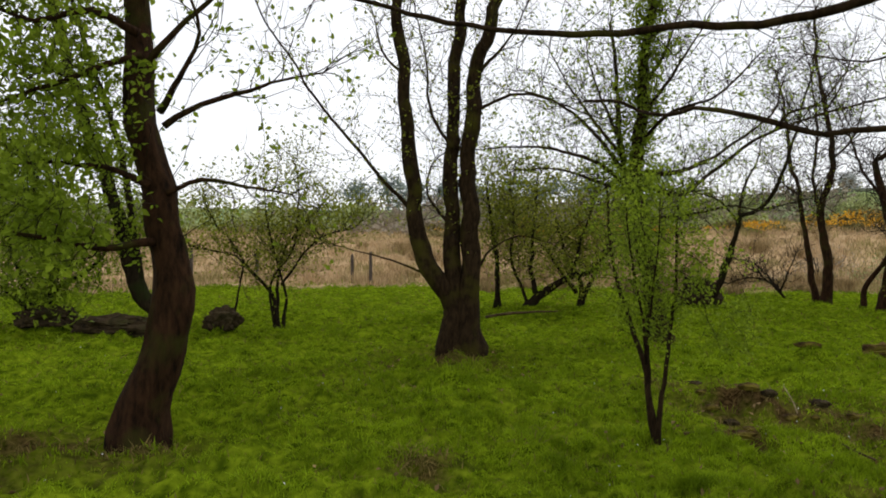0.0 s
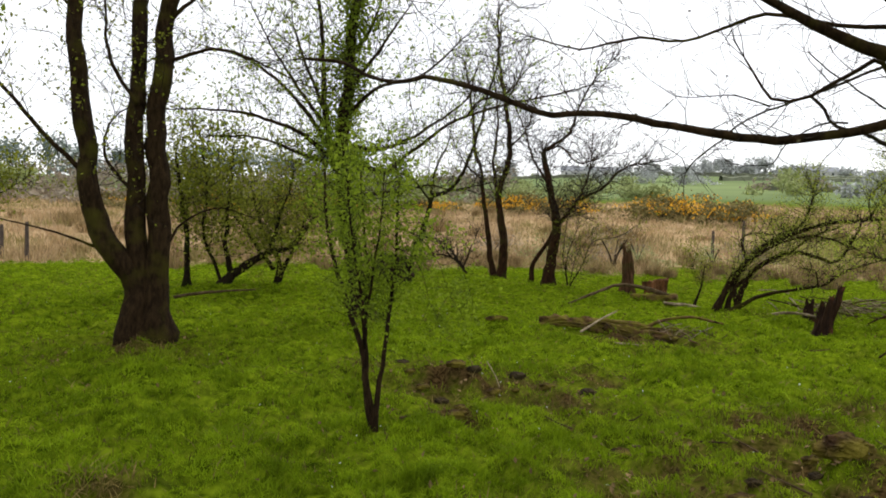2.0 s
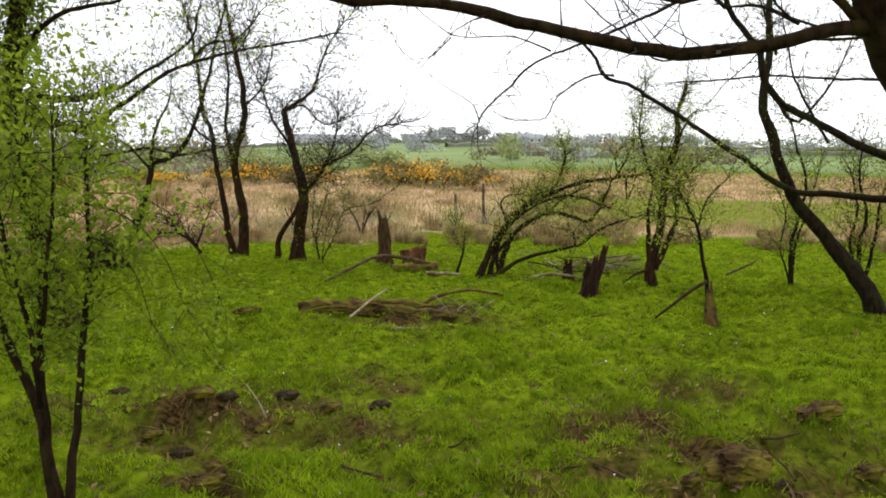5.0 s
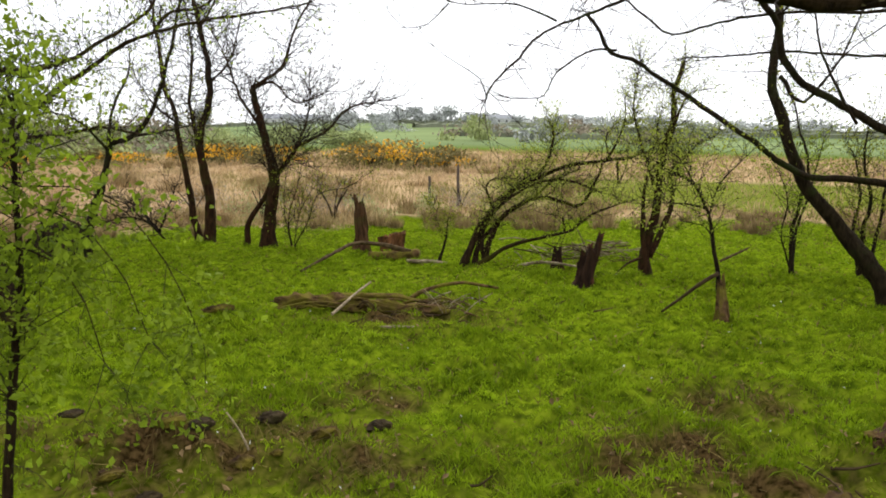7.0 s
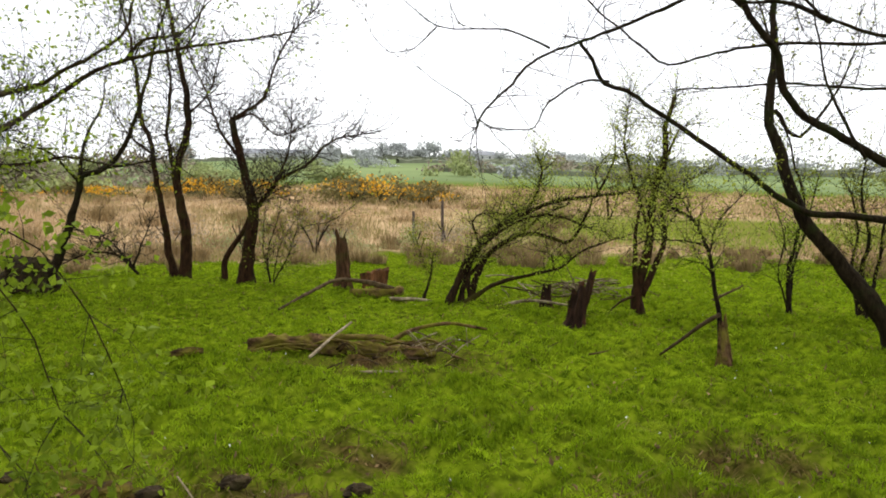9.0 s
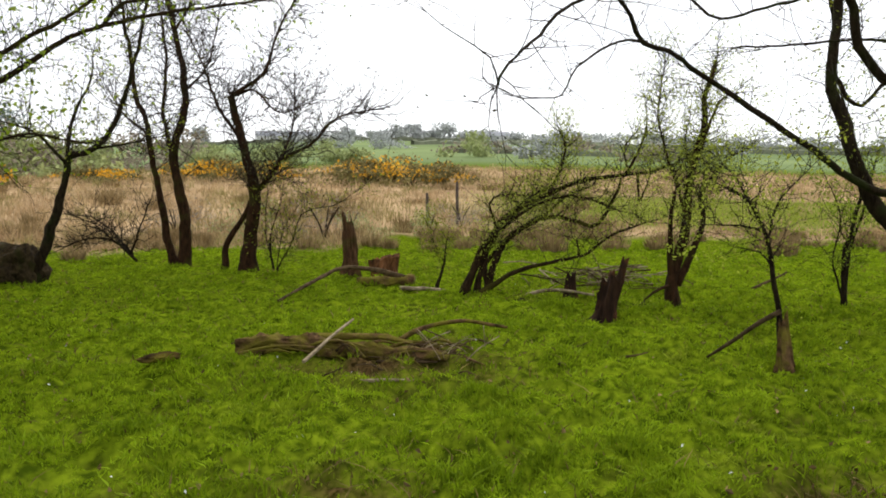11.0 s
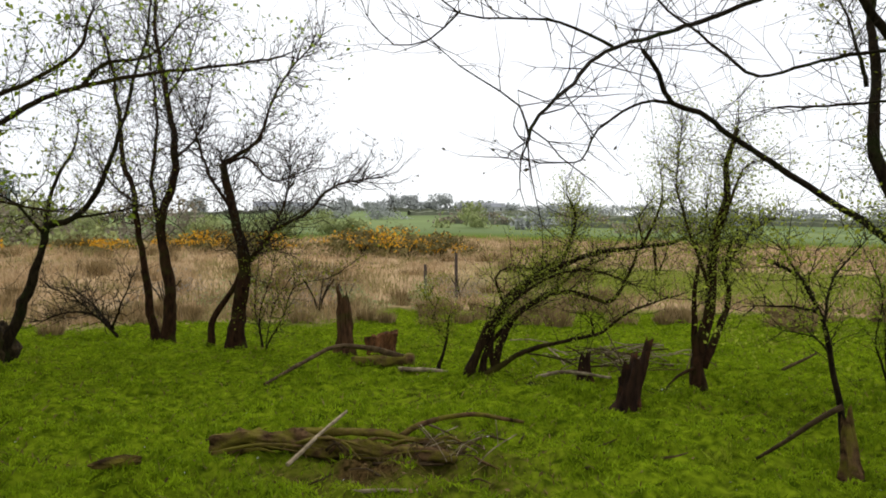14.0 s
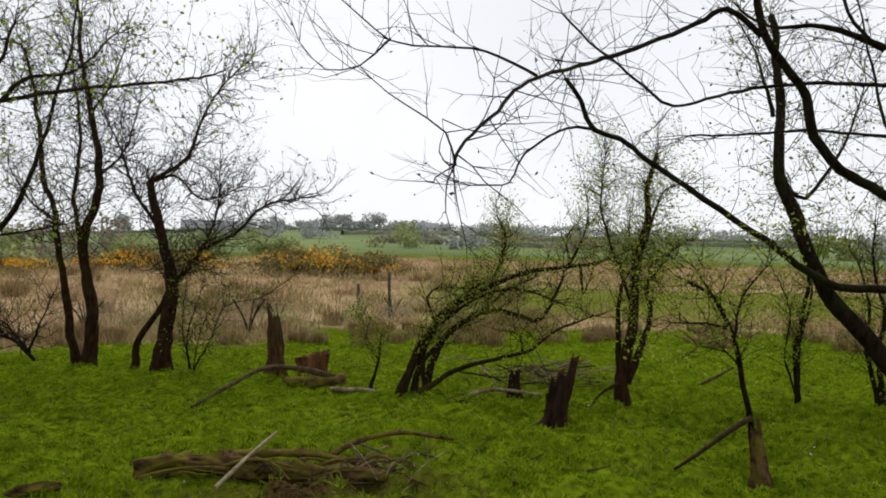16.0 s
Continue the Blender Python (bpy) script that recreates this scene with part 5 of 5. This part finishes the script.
def bush(name, az, d, w, h, mat, label, category, seed, n=500, size=0.3, flowers=0, low=0.0, trunk=0.0, group=""):
    rng = np.random.default_rng(seed)
    x, y, z = at_polar(az, d)
    root = new(name)
    root.location = (x, y, z - 0.05)
    for k in range(3 if trunk else 5):
        a = rng.uniform(0, 6.28)
        top = Vector((math.cos(a) * w * 0.22, math.sin(a) * w * 0.22, h * 0.7))
        v, f = [], []
        r = trunk or 0.02 * h
        tube(v, f, spline([(0, 0, 0), (top.x * 0.3, top.y * 0.2, h * 0.35), tuple(top)], h / 8), [r * (1 - 0.08 * i) for i in range(len(spline([(0, 0, 0), (top.x * 0.3, top.y * 0.2, h * 0.35), tuple(top)], h / 8)))], 5)
        obj("stem", v, f, mat if d > 60 else TWIG, root)
    tagged(leaf_mesh("foliage", puff(rng, n, w, h, low), size, mat, root, rng), kind="stuff")
    if flowers:
        p = puff(rng, n, w, h, low)
        p = p[p[:, 2] > h * 0.25][:flowers]
        tagged(leaf_mesh("blossom", p + (0, 0, 0.05), size * 0.8, FLOWER, root, rng), kind="stuff")
    tagged(root, label, category, group)


def tussock(az, dist, wide, tall, seed):
    rng = np.random.default_rng(seed)
    x, y, z = at_polar(az, dist)
    n = 200
    a, r = rng.uniform(0, 6.28, n), wide * np.sqrt(rng.uniform(0, 1, n)) * 0.5
    v, f = [], []
    for i in range(n):
        o = Vector((math.cos(a[i]), math.sin(a[i]), 0))
        k = Vector((rng.normal(0, 0.03), rng.normal(0, 0.03), tall * rng.uniform(0.5, 1.1)))
        q, s = o * float(r[i]), o.cross(Vector((0, 0, 1))) * 0.02
        m = len(v)
        v += [q - s, q + s, q + o * wide * 0.35 * rng.uniform(0.2, 1) + k]
        f.append((m, m + 1, m + 2))
    ob = obj("rush_tussock", v, f, TUSSOCK)
    ob.location = (x, y, z - 0.01)
    tagged(ob, "dark brown-green rush tussock at the meadow edge", "tussock", "rush tussocks")


rt = random.Random(9)
for k in range(40):
    tussock(rt.uniform(30, 74), rt.uniform(24.2, 27.0), rt.uniform(0.3, 0.7), rt.uniform(0.25, 0.42), 800 + k)
for k in range(110):
    tussock(rt.uniform(-25, 45), 24 + 34 * rt.random() ** 1.3, rt.uniform(0.7, 1.8), rt.uniform(0.35, 0.75), 900 + k)
for k in range(44):
    tussock(rt.uniform(-20, 72), rt.uniform(20.2, 24.5), rt.uniform(0.4, 0.8), rt.uniform(0.3, 0.55), 700 + k)
rd = random.Random(5)
for k in range(52):
    az = rd.uniform(-20, 35)
    dist = rd.uniform(52, 66) - 0.18 * az
    if az > 33:
        continue
    bush("gorse_bush", az, dist, rd.uniform(1.8, 4.5), rd.uniform(0.9, 1.9), GORSE, "gorse bush in yellow flower", "gorse", 100 + k, 420, 0.26, rd.randint(70, 170) if az > -12 else 30, group="gorse along the moor edge")
for az, dist, w, h, mat in ((22.5, 24.5, 2.2, 1.7, SCRUB), (24.5, 26, 1.6, 1.3, SCRUB_GREEN), (17.0, 25.5, 1.8, 1.5, SCRUB_GREEN), (30.5, 27, 1.4, 1.1, SCRUB_GREEN), (12.0, 27, 2.4, 1.4, SCRUB), (33.0, 29, 1.6, 1.2, SCRUB)):
    bush("marsh_shrub", az, dist, w, h, mat, "low twiggy shrub among the dry moor grass", "shrub", int(az * 20), 900, 0.07, group="marsh shrubs")
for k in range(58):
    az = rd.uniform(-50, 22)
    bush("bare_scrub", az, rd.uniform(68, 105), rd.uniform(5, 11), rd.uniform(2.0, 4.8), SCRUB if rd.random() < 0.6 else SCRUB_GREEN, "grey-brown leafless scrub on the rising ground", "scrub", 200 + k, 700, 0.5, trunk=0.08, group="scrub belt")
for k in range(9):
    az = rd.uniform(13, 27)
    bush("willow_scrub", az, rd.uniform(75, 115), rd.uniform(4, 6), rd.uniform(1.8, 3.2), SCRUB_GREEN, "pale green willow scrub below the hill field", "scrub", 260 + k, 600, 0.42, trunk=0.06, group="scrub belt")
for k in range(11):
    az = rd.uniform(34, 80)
    bush("willow_scrub", az, rd.uniform(110, 240), rd.uniform(6, 11), rd.uniform(3, 5.5), rd.choice((SCRUB, SCRUB_GREEN, FAR_TREE_HAZE)), "dull green scrub in the far fields, lightened for haze", "scrub", 300 + k, 420, 0.8, trunk=0.08, group="field scrub")
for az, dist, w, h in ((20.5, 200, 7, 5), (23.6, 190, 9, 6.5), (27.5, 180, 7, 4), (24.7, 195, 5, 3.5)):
    bush("field_tree", az, dist, w, h, FAR_TREE_HAZE, "leafless distant tree in the hill field, greyed for haze", "tree", int(az * 10), 700, 0.6, low=0.1, trunk=0.15, group="hill field trees")
for k in range(13):
    az = -22 + k * 2.1 + rd.uniform(-0.6, 0.6)
    if az > 2:
        continue
    bush("pine_tree", az, rd.uniform(250, 280), rd.uniform(9, 14), rd.uniform(10, 16), FAR_PINE_HAZE, "dark distant pine on the skyline, lightened for haze", "tree", 400 + k, 900, 1.1, low=0.35, trunk=0.3, group="skyline pines")
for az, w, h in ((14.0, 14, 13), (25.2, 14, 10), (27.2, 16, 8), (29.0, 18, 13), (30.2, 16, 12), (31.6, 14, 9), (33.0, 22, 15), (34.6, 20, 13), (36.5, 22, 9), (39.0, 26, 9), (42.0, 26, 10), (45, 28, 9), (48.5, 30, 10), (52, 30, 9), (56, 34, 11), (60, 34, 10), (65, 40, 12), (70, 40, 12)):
    bush("skyline_tree", az, 428, w * 0.8, h * 0.75, FAR_TREE_HAZE, "distant leafless trees on the skyline, greyed for haze", "tree", int(az * 7), 900, 1.6, low=0.15, trunk=0.4, group="skyline trees")


def hedge(az0, az1, d0, d1, tall, wide, seed):
    rng = np.random.default_rng(seed)
    n = 60
    v, f = [], []
    for i in range(n + 1):
        t = i / n
        x, y, z = at_polar(az0 + (az1 - az0) * t, d0 + (d1 - d0) * t)
        k = tall * (0.7 + 0.6 * rng.uniform())
        for s, q in ((-0.5, -0.3), (-0.42, 0.75 * k), (0, k), (0.42, 0.75 * k), (0.5, -0.3)):
            v.append((x, y + s * wide, z + q))
    for i in range(n):
        for j in range(4):
            a = i * 5 + j
            f.append((a, a + 1, a + 6, a + 5))
    tagged(obj("hedge", v, f, HEDGE), "dark clipped hedge between the hill fields", "hedge", "field hedges")


for k, h in enumerate(((8, 40, 420, 424, 2.0, 4), (36, 62, 330, 380, 1.6, 3), (44, 75, 230, 250, 1.5, 2.5), (33, 50, 150, 130, 1.0, 2), (50, 80, 300, 300, 2.2, 4), (30, 46, 250, 300, 1.4, 2.5))):
    hedge(*h, 50 + k)


def farmhouse(az, dist, long, deep, wall, roof, turn):
    x, y, z = at_polar(az, dist)
    root = new("farm_building")
    root.location, root.rotation_euler = (x, y, z), (0, 0, radians(turn))
    bm = bmesh.new()
    bmesh.ops.create_cube(bm, size=1, matrix=Matrix.LocRotScale((0, 0, wall / 2 - 0.3), None, (long, deep, wall + 0.6)))
    part("wall", bm, RENDER_WALL, root)
    bm = bmesh.new()
    o = 0.4
    q = [bm.verts.new(c) for c in ((-long / 2 - o, -deep / 2 - o, wall), (long / 2 + o, -deep / 2 - o, wall), (long / 2 + o, deep / 2 + o, wall), (-long / 2 - o, deep / 2 + o, wall), (-long / 2 - o, 0, wall + roof), (long / 2 + o, 0, wall + roof))]
    for i in ((0, 1, 5, 4), (2, 3, 4, 5), (0, 4, 3), (1, 2, 5), (3, 2, 1, 0)):
        bm.faces.new([q[k] for k in i])
    part("roof", bm, SLATE, root)
    for k in range(4):
        bm = bmesh.new()
        bmesh.ops.create_cube(bm, size=1, matrix=Matrix.LocRotScale((-long * 0.36 + k * long * 0.24, -deep / 2 - 0.02, wall * 0.55), None, (1.1, 0.12, 1.3)))
        part("window", bm, GLASS, root)
    tagged(root, "low pale farm building with a slate roof", "farm building", "farm on the skyline")


farmhouse(19.6, 426, 22, 9, 3.4, 3.2, -20)
farmhouse(22.3, 427, 16, 8, 3.0, 2.6, -16)
farmhouse(36.4, 424, 18, 8, 3.0, 2.6, -30)


# ---- grass ----
def blades(name, x, y, z, tall, wide, mat, rng, lean=0.5):
    n = len(x)
    a, b = rng.uniform(0, 2 * np.pi, n), rng.uniform(0, 2 * np.pi, n)
    base = np.stack([x, y, z - 0.01], 1)
    s = np.stack([np.cos(a), np.sin(a), np.zeros(n)], 1) * (wide * 0.5)[:, None]
    k = np.abs(rng.normal(0, lean, n))
    o = np.stack([np.cos(b) * k, np.sin(b) * k, np.zeros(n)], 1) * tall[:, None]
    up = np.array((0, 0, 1.0)) * tall[:, None]
    v = np.stack([base, base + s + o * 0.3 + up * 0.5, base + o + up * 0.95, base - s + o * 0.3 + up * 0.5], 1).reshape(-1, 3).astype(np.float32)
    me = bpy.data.meshes.new(name)
    me.vertices.add(4 * n)
    me.vertices.foreach_set("co", v.ravel())
    me.loops.add(4 * n)
    me.loops.foreach_set("vertex_index", np.arange(4 * n, dtype=np.int32))
    me.polygons.add(n)
    me.polygons.foreach_set("loop_start", np.arange(n, dtype=np.int32) * 4)
    me.update(calc_edges=True)
    me.validate()
    me.materials.append(mat)
    return new(name, me)


def sow(n, az0, az1, r0, r1, rng, power=1.0):
    az = np.radians(rng.uniform(az0, az1, n))
    r = r0 + (r1 - r0) * rng.uniform(0, 1, n) ** power
    s = rng.uniform(0, 1, n)
    return 1.1 + 1.4 * s + r * np.sin(az), 0.4 + 4.6 * s + r * np.cos(az), r


def build_grass():
    rng = np.random.default_rng(11)
    x, y, r = sow(800000, -60, 82, 0.4, 25, rng, 1.35)
    h = np.empty(len(x))
    tall = np.empty(len(x))
    lush = np.zeros(len(x), bool)
    keep = np.zeros(len(x), bool)
    die = rng.uniform(0, 1, len(x))
    for i in range(len(x)):
        a, b = float(x[i]), float(y[i])
        clump = noise.noise((a * 2.6, b * 2.6, 0)) + 0.6 * noise.noise((a * 0.7, b * 0.7, 6))
        hum = hummock(a, b)
        if die[i] > 0.42 + 0.4 * clump + 0.62 * hum - 0.95 * bare(a, b):
            continue
        keep[i] = True
        h[i] = height(a, b)
        tall[i] = 0.012 + 0.03 * max(0, 0.4 + clump) + 0.022 * hum
        lush[i] = noise.noise((a * 2.1, b * 2.1, 14)) + 0.5 * noise.noise((a * 5.2, b * 5.2, 15)) > 0.2 + 0.5 * (die[i] - 0.5)
        if lush[i]:
            tall[i] *= 1.7
    x, y, r, h, tall, lush = x[keep], y[keep], r[keep], h[keep], tall[keep], lush[keep]
    tall *= rng.uniform(0.5, 1.3, len(x))
    wide = 0.005 + 0.0013 * r
    g = blades("grass_tufts", x[lush], y[lush], h[lush], tall[lush], wide[lush], TUFT, rng, 0.8)
    tagged(g, "darker lush tufts in the meadow grass", "grass", kind="stuff")
    x, y, r, h, tall, wide = x[~lush], y[~lush], r[~lush], h[~lush], tall[~lush], wide[~lush]
    g = blades("meadow_grass", x, y, h, tall, wide, GRASS, rng, 1.0)
    tagged(g, "short tufted green meadow grass", "grass", kind="stuff")

    n = 210000
    az, rr = rng.uniform(-50, 85, n), 21.5 + 56 * rng.uniform(0, 1, n) ** 1.5
    x, y = CX + rr * np.sin(np.radians(az)), CY + rr * np.cos(np.radians(az))
    keep = np.zeros(n, bool)
    h, tall = np.empty(n), np.empty(n)
    die = rng.uniform(0, 1, n)
    for i in range(n):
        a, b = float(x[i]), float(y[i])
        tuft = noise.noise((a * 0.9, b * 0.9, 2))
        if die[i] < marsh(float(rr[i]), float(az[i]), a, b) * (0.62 + 1.1 * tuft):
            keep[i] = True
            h[i] = height(a, b)
            tall[i] = 0.3 + 0.5 * tuft + 0.2 * noise.noise((a * 0.2, b * 0.2, 5))
    x, y, h, tall, rr = x[keep], y[keep], h[keep], tall[keep], rr[keep]
    tall *= rng.uniform(0.5, 1.25, len(x))
    g = blades("dry_grass", x, y, h, np.maximum(tall, 0.12), 0.02 + 0.0006 * rr, REED, rng, 0.55)
    tagged(g, "tall straw-coloured dead moor grass", "grass", kind="stuff")

    n = 5000
    k = rng.integers(0, len(BARE), n)
    c = np.array(BARE)[k]
    x, y = c[:, 0] + rng.normal(0, 0.5, n) * c[:, 2], c[:, 1] + rng.normal(0, 0.5, n) * c[:, 2]
    x2, y2, r2 = sow(26000, -60, 82, 0.6, 22, rng, 1.1)
    x, y = np.concatenate([x, x2]), np.concatenate([y, y2])
    pick = np.array([noise.noise((float(a) * 1.3, float(b) * 1.3, 8)) > rng.uniform(-0.35, 0.3) for a, b in zip(x, y)])
    x, y = x[pick], y[pick]
    h = np.array([height(float(a), float(b)) for a, b in zip(x, y)])
    far = np.hypot(x - 2, y - 3)
    g = blades("dead_thatch", x, y, h, rng.uniform(0.03, 0.1, len(x)), 0.004 + 0.0012 * far, THATCH, rng, 1.3)
    tagged(g, "dead brown grass and bracken among the green", "dead grass", kind="stuff")

    x, y, r = sow(8000, -50, 80, 0.8, 16, rng, 0.9)
    p = [(float(a), float(b), height(float(a), float(b)) + 0.015) for a, b in zip(x, y) if bare(float(a), float(b)) > 0.12 or rng.uniform() < 0.18]
    tagged(leaf_mesh("leaf_litter", p, 0.045, LITTER, None, rng), "dead brown leaves scattered in the grass", "leaf litter", kind="stuff")
    x, y, r = sow(200, -50, 80, 1.5, 14, rng, 0.9)
    p = [(float(a), float(b), height(float(a), float(b)) + 0.05) for a, b in zip(x, y)]
    tagged(leaf_mesh("pale_petals", p, 0.022, FLECK, None, rng), "small pale flecks lying in the grass", "petals", kind="stuff")


build_grass()
